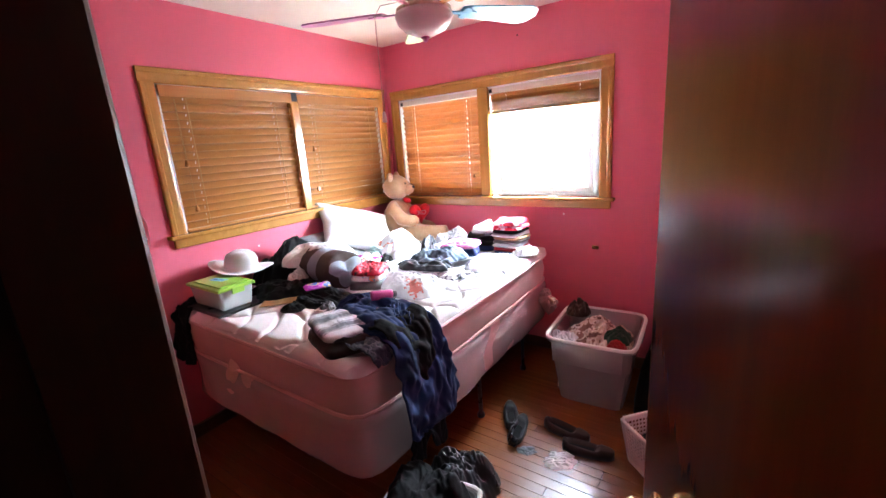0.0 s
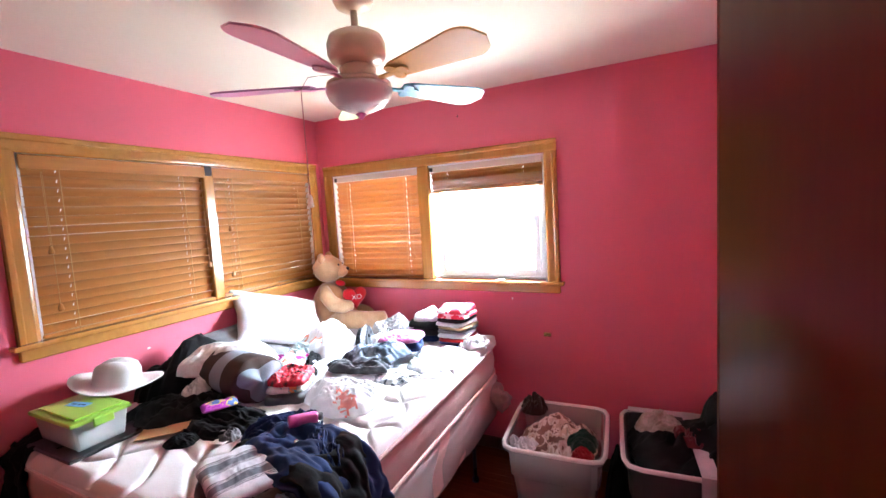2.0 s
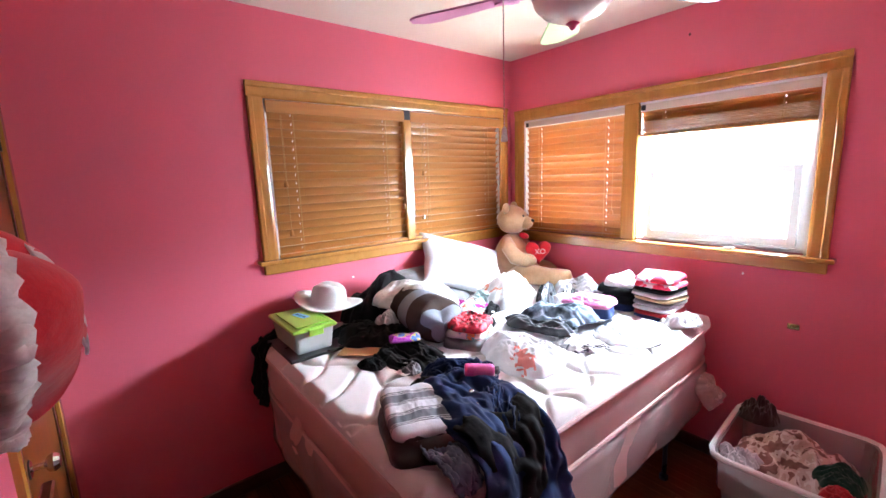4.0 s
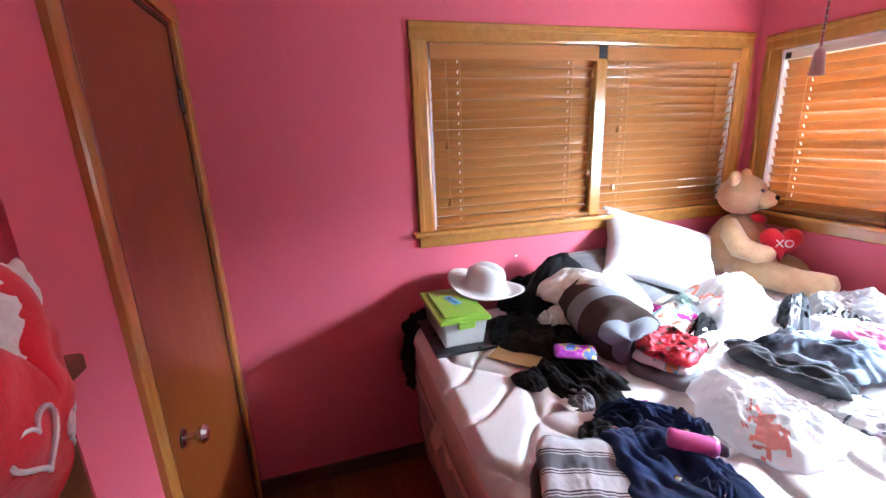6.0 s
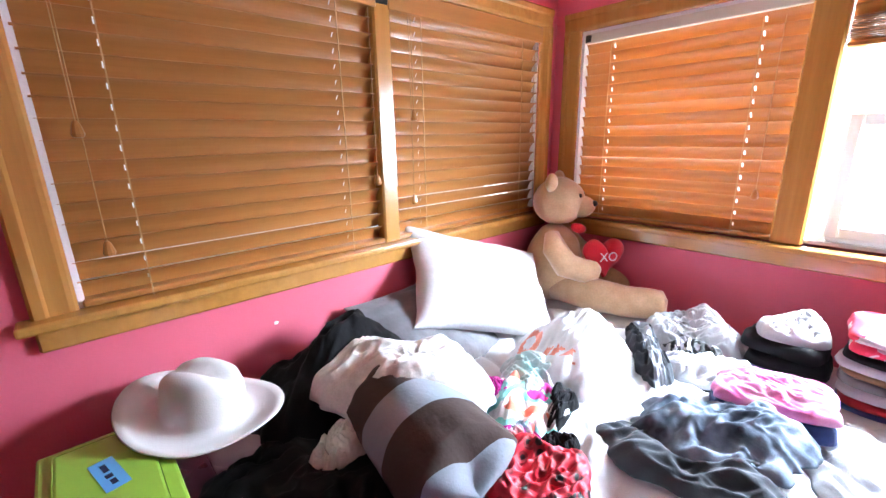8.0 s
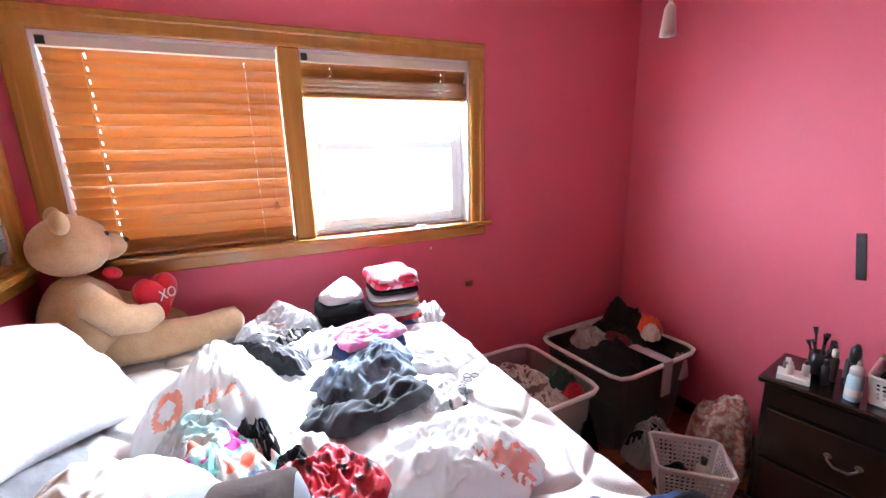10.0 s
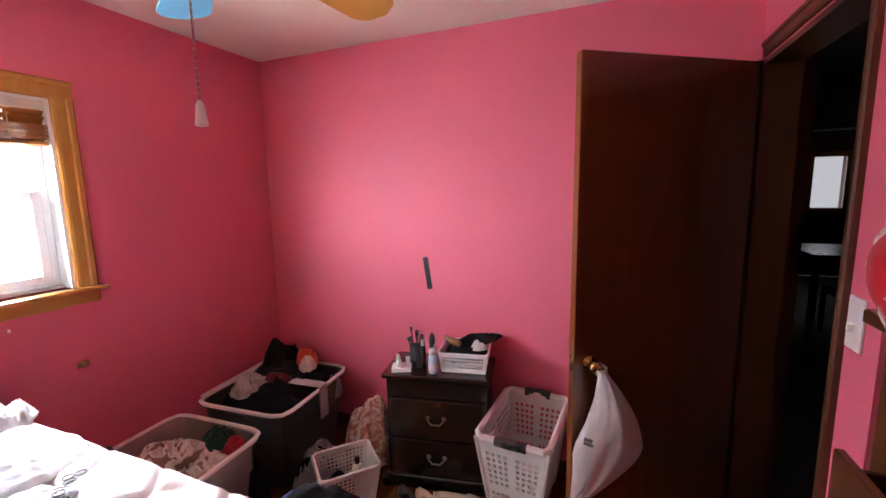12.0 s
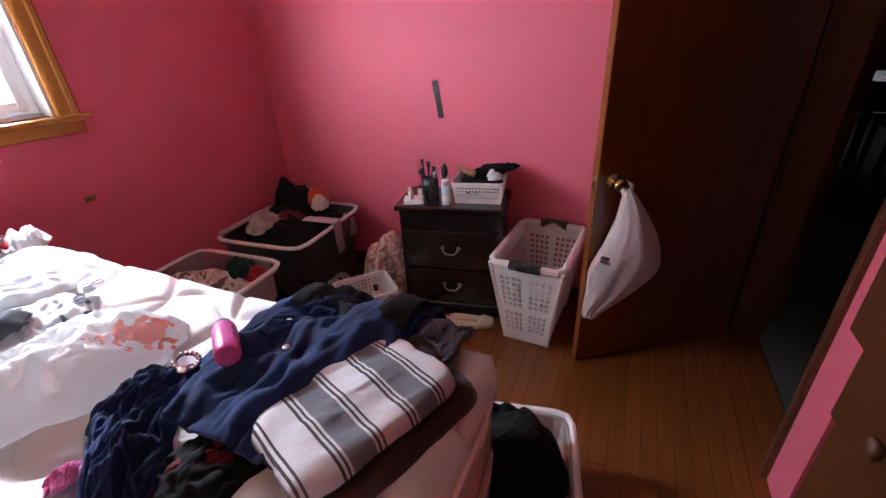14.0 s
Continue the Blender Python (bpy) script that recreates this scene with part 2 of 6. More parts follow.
MULTI = print_cloth("bright_print", [(0.0, (0.60, 0.03, 0.05)), (0.40, (0.55, 0.03, 0.30)), (0.47, (0.25, 0.62, 0.60)), (0.54, (0.80, 0.76, 0.74)), (0.62, (0.80, 0.22, 0.14))], 9)
FLORAL = print_cloth("red_white_print", [(0.0, (0.62, 0.02, 0.06)), (0.50, (0.70, 0.04, 0.10)), (0.56, (0.80, 0.70, 0.70))], 20)
PEACHBAG = print_cloth("peach_print_bag", [(0.0, (0.45, 0.16, 0.13)), (0.46, (0.62, 0.36, 0.30)), (0.56, (0.70, 0.60, 0.56))], 30, "noise", 0.4)

# ---- mesh helpers ----


def part(name, bm, material, parent=None, label="", smooth=False, m=None):
    me = bpy.data.meshes.new(name)
    bmesh.ops.recalc_face_normals(bm, faces=bm.faces)
    bm.to_mesh(me)
    bm.free()
    me.materials.append(material)
    if smooth:
        me.polygons.foreach_set("use_smooth", [True] * len(me.polygons))
    ob = new(name, me)
    if parent is not None:
        ob.parent = parent
    if m is not None:
        ob.matrix_world = m
    if label:
        ob["label"] = label
    return ob


def base(name, m, label, category, group="", kind=""):
    ob = new(name)
    ob.empty_display_size = 0.1
    ob.matrix_world = m
    return tagged(ob, label, category, group, kind)


def box(bm, x0, x1, y0, y1, z0, z1, bevel=0.0, seg=1):
    vs = [bm.verts.new((x, y, z)) for x in (x0, x1) for y in (y0, y1) for z in (z0, z1)]
    fs = [bm.faces.new([vs[i] for i in q]) for q in ((0, 1, 3, 2), (4, 6, 7, 5), (0, 4, 5, 1), (2, 3, 7, 6), (0, 2, 6, 4), (1, 5, 7, 3))]
    if bevel:
        es = {e for f in fs for e in f.edges}
        bmesh.ops.bevel(bm, geom=list(es), offset=bevel, segments=seg, affect="EDGES", profile=0.5)
    return bm


def boxes(*rows, bevel=0.0, seg=1):
    bm = bmesh.new()
    for r in rows:
        b2 = bmesh.new()
        box(b2, *r, bevel=bevel, seg=seg)
        me = bpy.data.meshes.new("tmp")
        b2.to_mesh(me)
        b2.free()
        bm.from_mesh(me)
        bpy.data.meshes.remove(me)
    return bm


def lathe(profile, seg=28):
    """Turned shape from (radius, z) rows, closed at both ends."""
    bm = bmesh.new()
    rings = []
    for r, z in profile:
        rings.append([bm.verts.new((r * math.cos(2 * math.pi * i / seg), r * math.sin(2 * math.pi * i / seg), z)) for i in range(seg)])
    for a, b in zip(rings, rings[1:]):
        for i in range(seg):
            bm.faces.new((a[i], a[(i + 1) % seg], b[(i + 1) % seg], b[i]))
    bm.faces.new(rings[0])
    bm.faces.new(rings[-1])
    return bm


def tube(pts, r, seg=8):
    """Round bar along a line of points."""
    bm = bmesh.new()
    rings = []
    pts = [Vector(p) for p in pts]
    for i, p in enumerate(pts):
        d = (pts[min(i + 1, len(pts) - 1)] - pts[max(i - 1, 0)]).normalized()
        q = d.to_track_quat("Z", "Y")
        rr = r[i] if isinstance(r, (list, tuple)) else r
        rings.append([bm.verts.new(p + q @ Vector((rr * math.cos(2 * math.pi * k / seg), rr * math.sin(2 * math.pi * k / seg), 0))) for k in range(seg)])
    for a, b in zip(rings, rings[1:]):
        for k in range(seg):
            bm.faces.new((a[k], a[(k + 1) % seg], b[(k + 1) % seg], b[k]))
    bm.faces.new(rings[0])
    bm.faces.new(rings[-1])
    return bm


def add(bm, other, m=None):
    me = bpy.data.meshes.new("tmp")
    other.to_mesh(me)
    other.free()
    if m is not None:
        me.transform(m)
    bm.from_mesh(me)
    bpy.data.meshes.remove(me)
    return bm


def ball(rx, ry, rz, sub=3, lump=0.0, seed=0.0, freq=6.0):
    bm = bmesh.new()
    bmesh.ops.create_icosphere(bm, subdivisions=sub, radius=1.0)
    for v in bm.verts:
        k = 1 + lump * noise.noise(v.co * freq * 0.3 + Vector((seed, seed * 1.7, 0)))
        v.co = Vector((v.co.x * rx * k, v.co.y * ry * k, v.co.z * rz * k))
    return bm


def soft(rx, ry, h, seed, k=2.2, p=2.4, q=0.7, folds=0.35, freq=2.2, stretch=2.0, ragged=0.16, both=False, ripple=0.12, n=44, ring=112, sharp=1.0):
    """Soft goods lying on something: a rounded mound with folds and creases and an uneven outline.
    k: 2 round, 6 square; p, q: how full its sides are; both: bulges below as well."""
    bm = bmesh.new()
    off = Vector((seed * 3.17, seed * 1.31, seed * 0.77))
    ang = seed * 2.4
    ca, sa = math.cos(ang), math.sin(ang)

    def height(px, py, r):
        fill = max(0.0, 1 - r ** p) ** q
        u, v = (px * ca + py * sa), (-px * sa + py * ca)
        w = Vector((u * freq, v * freq * stretch, 0)) + off
        w += 0.5 * Vector((noise.noise(w * 0.8), noise.noise(w * 0.8 + Vector((5, 3, 1))), 0))
        crest = 1 - 2.2 * math.sqrt(noise.noise(w) ** 2 + 0.022)
        crest2 = 1 - 2.2 * math.sqrt(noise.noise(w * 2.3 + Vector((9, 1, 4))) ** 2 + 0.022)
        mound = 0.75 + 0.45 * noise.noise(Vector((px, py, 0)) * 1.3 + off)
        e = min(1.0, (1 - r) * 3.5)
        e = e * e * (3 - 2 * e)
        return h * fill * mound + e * min(h, 0.075) * (folds * 0.85 * (crest - 0.35) * sharp + ripple * 0.9 * (crest2 - 0.35))

    rows = []
    for i in range(1, n + 1):
        r = i / n
        row = []
        for j in range(ring):
            a = 2 * math.pi * j / ring
            c, s = math.cos(a), math.sin(a)
            sq = 1 / (abs(c) ** k + abs(s) ** k) ** (1 / k)
            edge = sq * (1 + ragged * noise.noise(Vector((c * 1.6, s * 1.6, 0)) + off) + ragged * 0.5 * noise.noise(Vector((c * 5, s * 5, 2)) + off))
            px, py = r * edge * c, r * edge * s
            row.append((px, py, r))
        rows.append(row)
    top = [[bm.verts.new((px * rx, py * ry, max(0.002, height(px, py, r)) if not both else max(0.0, height(px, py, r)))) for px, py, r in row] for row in rows]
    mid = bm.verts.new((0, 0, max(0.003, height(0, 0, 0))))
    for j in range(ring):
        bm.faces.new((mid, top[0][j], top[0][(j + 1) % ring]))
    for a, b in zip(top, top[1:]):
        for j in range(ring):
            bm.faces.new((a[j], b[j], b[(j + 1) % ring], a[(j + 1) % ring]))
    if both:
        low = [[bm.verts.new((px * rx, py * ry, -max(0.0, 0.8 * height(px, py, r)) - 0.002)) for px, py, r in row] for row in rows[::2] + [rows[-1]]]
        lm = bm.verts.new((0, 0, -0.8 * height(0, 0, 0)))
        for j in range(ring):
            bm.faces.new((lm, low[0][(j + 1) % ring], low[0][j]))
        for a, b in zip(low, low[1:]):
            for j in range(ring):
                bm.faces.new((a[j], a[(j + 1) % ring], b[(j + 1) % ring], b[j]))
        last = low[-1]
    else:
        last = [bm.verts.new((v.co.x * 0.97, v.co.y * 0.97, 0)) for v in top[-1]]
        bm.faces.new(last)
    for j in range(ring):
        bm.faces.new((top[-1][j], last[j], last[(j + 1) % ring], top[-1][(j + 1) % ring]))
    return bm


def heap(name, x, y, z, rx, ry, h, material, seed, label, category, rz=0.0, m=None, group="", **kw):
    ob = part(name, soft(rx, ry, h, seed, **kw), material, None, "", True, m if m is not None else pose(x, y, z, 0, 0, rz))
    return tagged(ob, label, category, group)


def pillow(name, m, rx, ry, h, material, seed, label):
    """Stuffed pillow with drawn-out corners, hollow sides, a seam and wrinkles that run in from its rim."""
    bm = bmesh.new()
    n = 40
    off = Vector((seed, seed * 0.6, seed * 1.4))
    faces = {}
    for sgn in (1, -1):
        grid = []
        for i in range(n + 1):
            u = -math.cos(math.pi * i / n)
            row = []
            for j in range(n + 1):
                v = -math.cos(math.pi * j / n)
                x = rx * u * (1 - 0.10 * (1 - v * v) + 0.03 * noise.noise(Vector((u * 2, v * 2, 0)) + off))
                y = ry * v * (1 - 0.09 * (1 - u * u) + 0.03 * noise.noise(Vector((u * 2, v * 2, 7)) + off))
                fill = max(0.0, (1 - u * u) * (1 - v * v)) ** 0.46
                rim = min(1.0, 2.5 * (1 - max(abs(u), abs(v))))
                a = math.atan2(v, u)
                z = h * fill * (1 + 0.22 * noise.noise(Vector((u * 1.6, v * 1.6, sgn)) + off))
                z += 0.010 * (1 - rim) * fill * noise.noise(Vector((a * 6, 0, sgn)) + off) * 2
                z -= 0.012 * fill * math.exp(-(noise.noise(Vector((u * 2.4, v * 1.2, 3 + sgn)) + off) / 0.06) ** 2)
                row.append(bm.verts.new((x, y, sgn * z * (1.0 if sgn > 0 else 0.8))))
            grid.append(row)
        for p, q in zip(grid, grid[1:]):
            for j in range(n):
                f = (p[j], q[j], q[j + 1], p[j + 1])
                bm.faces.new(f if sgn > 0 else f[::-1])
    bmesh.ops.remove_doubles(bm, verts=bm.verts, dist=0.0008)
    return tagged(part(name, bm, material, None, "", True, m), label, "pillow")


def folded(name, x, y, z, sx, sy, h, material, seed, label, category, rz=0.0, group=""):
    return heap(name, x, y, z, sx / 2, sy / 2, h, material, seed, label, category, rz, group=group, k=5, p=9, q=0.4, folds=0.14, freq=1.6, ragged=0.06, ripple=0.08, n=22, ring=64)


def drape(name, line, along, lo, hi, material, seed, label, category, amp=0.018, nu=60, nv=44, thick=0.010, ragged=0.10, flare=0.0):
    """Cloth hung over an edge. line: profile points (a, z), a being x (along='y') or y (along='x'); lo, hi: its reach along the edge."""
    pts = [Vector((a, 0, z)) for a, z in line]
    ls = [0.0]
    for a, b in zip(pts, pts[1:]):
        ls.append(ls[-1] + (b - a).length)

    def at(s):
        s *= ls[-1]
        for i in range(len(pts) - 1):
            if s <= ls[i + 1]:
                f = (s - ls[i]) / max(1e-6, ls[i + 1] - ls[i])
                d = (pts[i + 1] - pts[i]).normalized()
                return pts[i].lerp(pts[i + 1], f), Vector((-d.z, 0, d.x))
        return pts[-1], Vector((1, 0, 0))

    bm = bmesh.new()
    off = Vector((seed * 2.1, seed * 0.7, seed * 1.9))
    grid = []
    for i in range(nu + 1):
        u = i / nu
        row = []
        for j in range(nv + 1):
            w = j / nv
            uu = min(1.0, max(0.0, u + (u ** 4) * ragged * noise.noise(Vector((w * 3.2, 0, 0)) + off)))
            p, nrm = at(uu)
            mid, half = (lo + hi) / 2, (hi - lo) / 2
            half *= (1 - flare * (1 - u)) * (1 - 0.12 * u * (flare == 0)) + ragged * noise.noise(Vector((u * 3, w > 0.5, 0)) + off)
            q = mid + (2 * w - 1) * half + 0.03 * noise.noise(Vector((u * 2, 3, 1)) + off)
            f = noise.noise(Vector((w * 2.6 + 0.8 * u, u * 2.2, 0)) + off) + 0.4 * noise.noise(Vector((w * 6, u * 5, 3)) + off) + 0.7 * (0.6 - 2.0 * math.sqrt(noise.noise(Vector((w * 4 + u * 5, u * 7 - w * 2, 5)) + off) ** 2 + 0.008))
            f += 0.35 * (0.6 - 2.0 * math.sqrt(noise.noise(Vector((w * 9 - u * 6, u * 13 + w * 4, 8)) + off) ** 2 + 0.006))
            p = p - nrm * (amp * (1 + 1.4 * f) * -1)
            row.append(bm.verts.new((p.x, q, p.z) if along == "y" else (q, p.x, p.z)))
        grid.append(row)
    for a, b in zip(grid, grid[1:]):
        for j in range(nv):
            bm.faces.new((a[j], a[j + 1], b[j + 1], b[j]))
    ob = part(name, bm, material, None, "", True)
    s = ob.modifiers.new("thickness", "SOLIDIFY")
    s.thickness, s.offset = thick, 0
    return tagged(ob, label, category)


def words(text, size, material, parent, m, name="lettering"):
    cu = bpy.data.curves.new(name, "FONT")
    cu.body, cu.size, cu.extrude, cu.align_x, cu.align_y = text, size, 0.0006, "CENTER", "CENTER"
    cu.materials.append(material)
    ob = new(name, cu)
    ob.parent = parent
    ob.matrix_local = m
    return ob

# ---- the room's shell ----
TK = 0.14


def shell(name, material, label, *rows):
    return tagged(part(name, boxes(*rows), material), label, "wall", kind="structure")


shell("wall_west", PINK, "hot pink painted bedroom wall with a wide window",
      (XW - TK, XW, YS - TK, 1.49, 0, H), (XW - TK, XW, 3.15, YN + TK, 0, H), (XW - TK, XW, 1.49, 3.15, 0, 1.205), (XW - TK, XW, 1.49, 3.15, 1.995, H))
shell("wall_north", PINK, "hot pink painted bedroom wall with a wide window",
      (XW, -2.39, YN, YN + TK, 0, H), (-0.745, XE + TK, YN, YN + TK, 0, H), (-2.39, -0.745, YN, YN + TK, 0, 1.18), (-2.39, -0.745, YN, YN + TK, 1.97, H))
shell("wall_east", PINK, "plain hot pink painted bedroom wall", (XE, XE + TK, YS - 0.12, YN, 0, H))
# south wall: doorway, strip with the switch, niche of the chest, closet
shell("wall_south", PINK, "hot pink painted wall with doorway, niche and closet",
      (-0.615, -0.435, YS - 0.12, YS, 0, H), (-0.435, XE, YS - 0.12, YS, 2.07, H),
      (-0.615, -0.575, YS - 0.55, YS - 0.12, 0, H), (-1.46, -0.615, YS - 0.59, YS - 0.55, 0, H), (-1.50, -1.46, YS - 0.59, YS, 0, H),
      (-1.75, -1.50, YS - 0.12, YS, 0, H), (-2.46, -1.75, YS - 0.12, YS, 2.03, H), (XW, -2.46, YS - 0.12, YS, 0, H))
tagged(part("ceiling", boxes((XW - TK, XE + TK, YS - 0.7, YN + TK, H, H + 0.1)), WHITE_CEIL), "white painted bedroom ceiling", "ceiling", kind="structure")
tagged(part("closet_back", boxes((XW, -1.5, YS - 0.62, YS - 0.59, 0, H)), PINK), "dim back wall of the closet", "wall", kind="structure")

# floor: dark base with oak strips laid on it
floor = tagged(part("floor", boxes((XW - TK, XE + TK, YS - 0.7, YN + TK, -0.12, -0.014)), FLOORWOOD), "reddish oak strip floor, worn and glossy", "floor", kind="structure")


# baseboards
def skirting(name, *r):
    return tagged(part(name, boxes(r, bevel=0.006), DARKTRIM), "dark stained wooden baseboard", "baseboard", kind="structure")


skirting("baseboard_west", XW, XW + 0.014, YS + 0.002, YN, 0, 0.085)
skirting("baseboard_north", XW + 0.014, XE - 0.014, YN - 0.014, YN, 0, 0.085)
skirting("baseboard_east", XE - 0.014, XE, YS + 0.02, YN, 0, 0.085)


def casing_profile(w, d, length):
    """Moulded board: length along z, width along x, face towards +y."""
    bm = bmesh.new()
    prof = [(0, 0), (0, d * 0.75), (w * 0.08, d), (w * 0.30, d * 0.98), (w * 0.38, d * 0.72), (w * 0.80, d * 0.62), (w * 0.92, d * 0.5), (w, d * 0.3), (w, 0)]
    a = [bm.verts.new((x, y, 0)) for x, y in prof]
    b = [bm.verts.new((x, y, length)) for x, y in prof]
    for i in range(len(prof)):
        j = (i + 1) % len(prof)
        bm.faces.new((a[i], a[j], b[j], b[i]))
    bm.faces.new(a)
    bm.faces.new(b)
    return bm


def window(name, m, width, label, split0, split1, open_right):
    """A double window: casing, sill, mullion and white sashes. Local x runs along the wall, +y into the room, z up; 0 is the opening's lower left."""
    w = base(name, m, label, "window", kind="structure")
    ht, c = 0.79, 0.078
    part("casing", casing_profile(c, 0.022, ht + 0.005), OAK, w, m=m @ Matrix.Translation((-c, 0, 0)))
    part("casing", casing_profile(c, 0.022, ht + 0.005), OAK, w, m=m @ pose(width + c, 0, 0) @ Matrix.Scale(-1, 4, (1, 0, 0)))
    part("casing", casing_profile(c, 0.022, width + 2 * c), OAK_X if abs(m[0][0]) > 0.5 else OAK_Y, w, m=m @ pose(-c, 0, ht + 0.078, 0, 90, 0))
    long = OAK_X if abs(m[0][0]) > 0.5 else OAK_Y
    part("window_sill", boxes((-c - 0.025, width + c + 0.025, -0.05, 0.055, -0.022, 0.0), bevel=0.006, seg=2), long, w, m=m)
    part("apron", boxes((-c, width + c, 0, 0.02, -0.075, -0.022), bevel=0.005), long, w, m=m)
    part("mullion", boxes((split0, split1, -0.03, 0.018, 0, ht), bevel=0.006), OAK, w, m=m)
    part("reveal", boxes((0, 0.012, -TK, -0.002, 0, ht), (width - 0.012, width, -TK, -0.002, 0, ht), (0.012, width - 0.012, -TK, -0.002, ht - 0.012, ht), (0.012, width - 0.012, -TK, -0.052, 0, 0.012)), VINYL, w, "white painted window reveal", m=m)
    for a, b in ((0.012, split0), (split1, width - 0.012)):
        f, y0 = 0.045, -0.115
        mid = 0.415
        part("sash", boxes((a, a + f, y0, y0 + 0.04, 0.012, ht - 0.012), (b - f, b, y0, y0 + 0.04, 0.012, ht - 0.012), (a + f, b - f, y0, y0 + 0.04, 0.012, 0.05), (a + f, b - f, y0, y0 + 0.04, ht - 0.05, ht - 0.012), bevel=0.004), VINYL, w, m=m)
        g = part("pane", boxes((a + f, b - f, y0 + 0.012, y0 + 0.016, 0.05, ht - 0.05)), GLASS, w, m=m)
        g.visible_shadow = False
        if not open_right or a > 0.1:
            continue
        part("sash", boxes((a + f - 0.005, a + f + 0.03, y0 + 0.041, y0 + 0.07, 0.03, mid), (b - f - 0.03, b - f + 0.005, y0 + 0.041, y0 + 0.07, 0.03, mid), (a + f + 0.03, b - f - 0.03, y0 + 0.041, y0 + 0.07, 0.03, 0.065), (a + f + 0.03, b - f - 0.03, y0 + 0.041, y0 + 0.07, mid - 0.035, mid), bevel=0.003), VINYL, w, m=m)
    return w


M_W = pose(XW, 3.15, 1.205, 0, 0, -90)      # west wall: local x runs to -y, +y into the room
M_N = pose(-0.745, YN, 1.18, 0, 0, 180)    # north wall: local x runs to -x, +y into the room
window("window_1", M_W, 1.66, "honey oak double window in the pink wall, blinds closed", 3.15 - 2.355, 3.15 - 2.29, False)
window("window_2", M_N, 1.645, "honey oak double window in the pink wall, one half bright", -0.745 + 1.54, -0.745 + 1.627, True)


def slat_mesh(width):
    """Curved wooden slat with two cord holes near its ends."""
    bm = bmesh.new()
    n, d, t = 6, 0.050, 0.003
    holes = (0.16 * width, 0.84 * width)
    xs = [0.0]
    for hx_ in holes:
        xs += [hx_ - 0.0024, hx_ + 0.0024]
    xs.append(width)

    def V(x, i, s):
        y = -d / 2 + d * i / n
        z = 0.0065 * (1 - (2 * i / n - 1) ** 2)
        return bm.verts.new((x, y, z + s * t / 2))

    for a in range(5):
        for i in range(n):
            if a in (1, 3) and i in (2, 3):
                continue
            p = [V(xs[a], i, 1), V(xs[a + 1], i, 1), V(xs[a + 1], i + 1, 1), V(xs[a], i + 1, 1)]
            q = [V(xs[a], i, -1), V(xs[a + 1], i, -1), V(xs[a + 1], i + 1, -1), V(xs[a], i + 1, -1)]
            bm.faces.new(p)
            bm.faces.new(q[::-1])
            if i == 0:
                bm.faces.new((p[0], q[0], q[1], p[1]))
            if i == n - 1:
                bm.faces.new((p[2], q[2], q[3], p[3]))
    bmesh.ops.remove_doubles(bm, verts=bm.verts, dist=0.0001)
    me = bpy.data.meshes.new("slat")
    bm.to_mesh(me)
    bm.free()
    me.materials.append(SLAT)
    return me


def blind(m, width, top, bottom, tilt, label, rail, pitch=0.0425, stack=0, pulls=()):
    """Wooden slat blind. Local x along the window, +y into the room; top and bottom are heights above the sill."""
    b = base("window_blind", m, label, "window blind", "wooden window blinds")
    rng = random.Random(int(width * 1000) + int(tilt))
    if rail == "wood":
        part("valance", boxes((-0.004, width + 0.004, 0.028, 0.036, top - 0.062, top), bevel=0.003), SLAT, b, "flat wooden valance", m=m)
        part("headrail", boxes((0, width, -0.03, 0.027, top - 0.05, top - 0.003)), CREAM, b, m=m)
    else:
        part("headrail", boxes((0, width, -0.028, 0.030, top - 0.045, top - 0.006), bevel=0.003), CREAM, b, "cream metal headrail", m=m)
        part("end_bracket", boxes((width - 0.03, width - 0.004, 0.0305, 0.034, top - 0.04, top - 0.012), bevel=0.002), BLACKPL, b, m=m)
    me = slat_mesh(width)
    z = top - 0.066
    zs = []
    low = bottom + 0.036 + stack * 0.0055
    count = max(1, round((z - low) / pitch))
    zs = [z + (low - z) * i / count for i in range(count + 1)]
    for i, z in enumerate(zs):
        s = new("slat", me)
        s.parent = b
        s.matrix_world = m @ pose(0, rng.uniform(-0.001, 0.001), z, tilt + rng.uniform(-4, 4) - (7 if i < 8 and rail == "wood" else 0), 0, 0)
    for i in range(stack):
        s = new("slat", me)
        s.parent = b
        s.matrix_world = m @ pose(0, rng.uniform(-0.002, 0.002), bottom + 0.022 + i * 0.0055, 9 + rng.uniform(-2, 2), 0, 0)
    part("bottom_rail", boxes((0, width, -0.026, 0.026, bottom, bottom + 0.016), bevel=0.004), SLAT, b, m=m)
    for x in (0.16 * width, 0.84 * width):
        part("ladder_cord", boxes((x - 0.0015, x + 0.0015, 0.028, 0.030, bottom, top - 0.06), (x - 0.0015, x + 0.0015, -0.032, -0.030, bottom, top - 0.06)), KRAFT, b, m=m)
    for x, zz in pulls:
        part("cord", tube([(x, 0.040, top - 0.07), (x, 0.040, zz)], 0.0012, 5), KRAFT, b, m=m)
        part("cord_tassel", lathe([(0.004, 0.014), (0.008, 0.006), (0.012, -0.012), (0.010, -0.018), (0.003, -0.020)], 10), SLAT, b, "turned wooden cord pull", m=m @ pose(x, 0.040, zz))
    return b


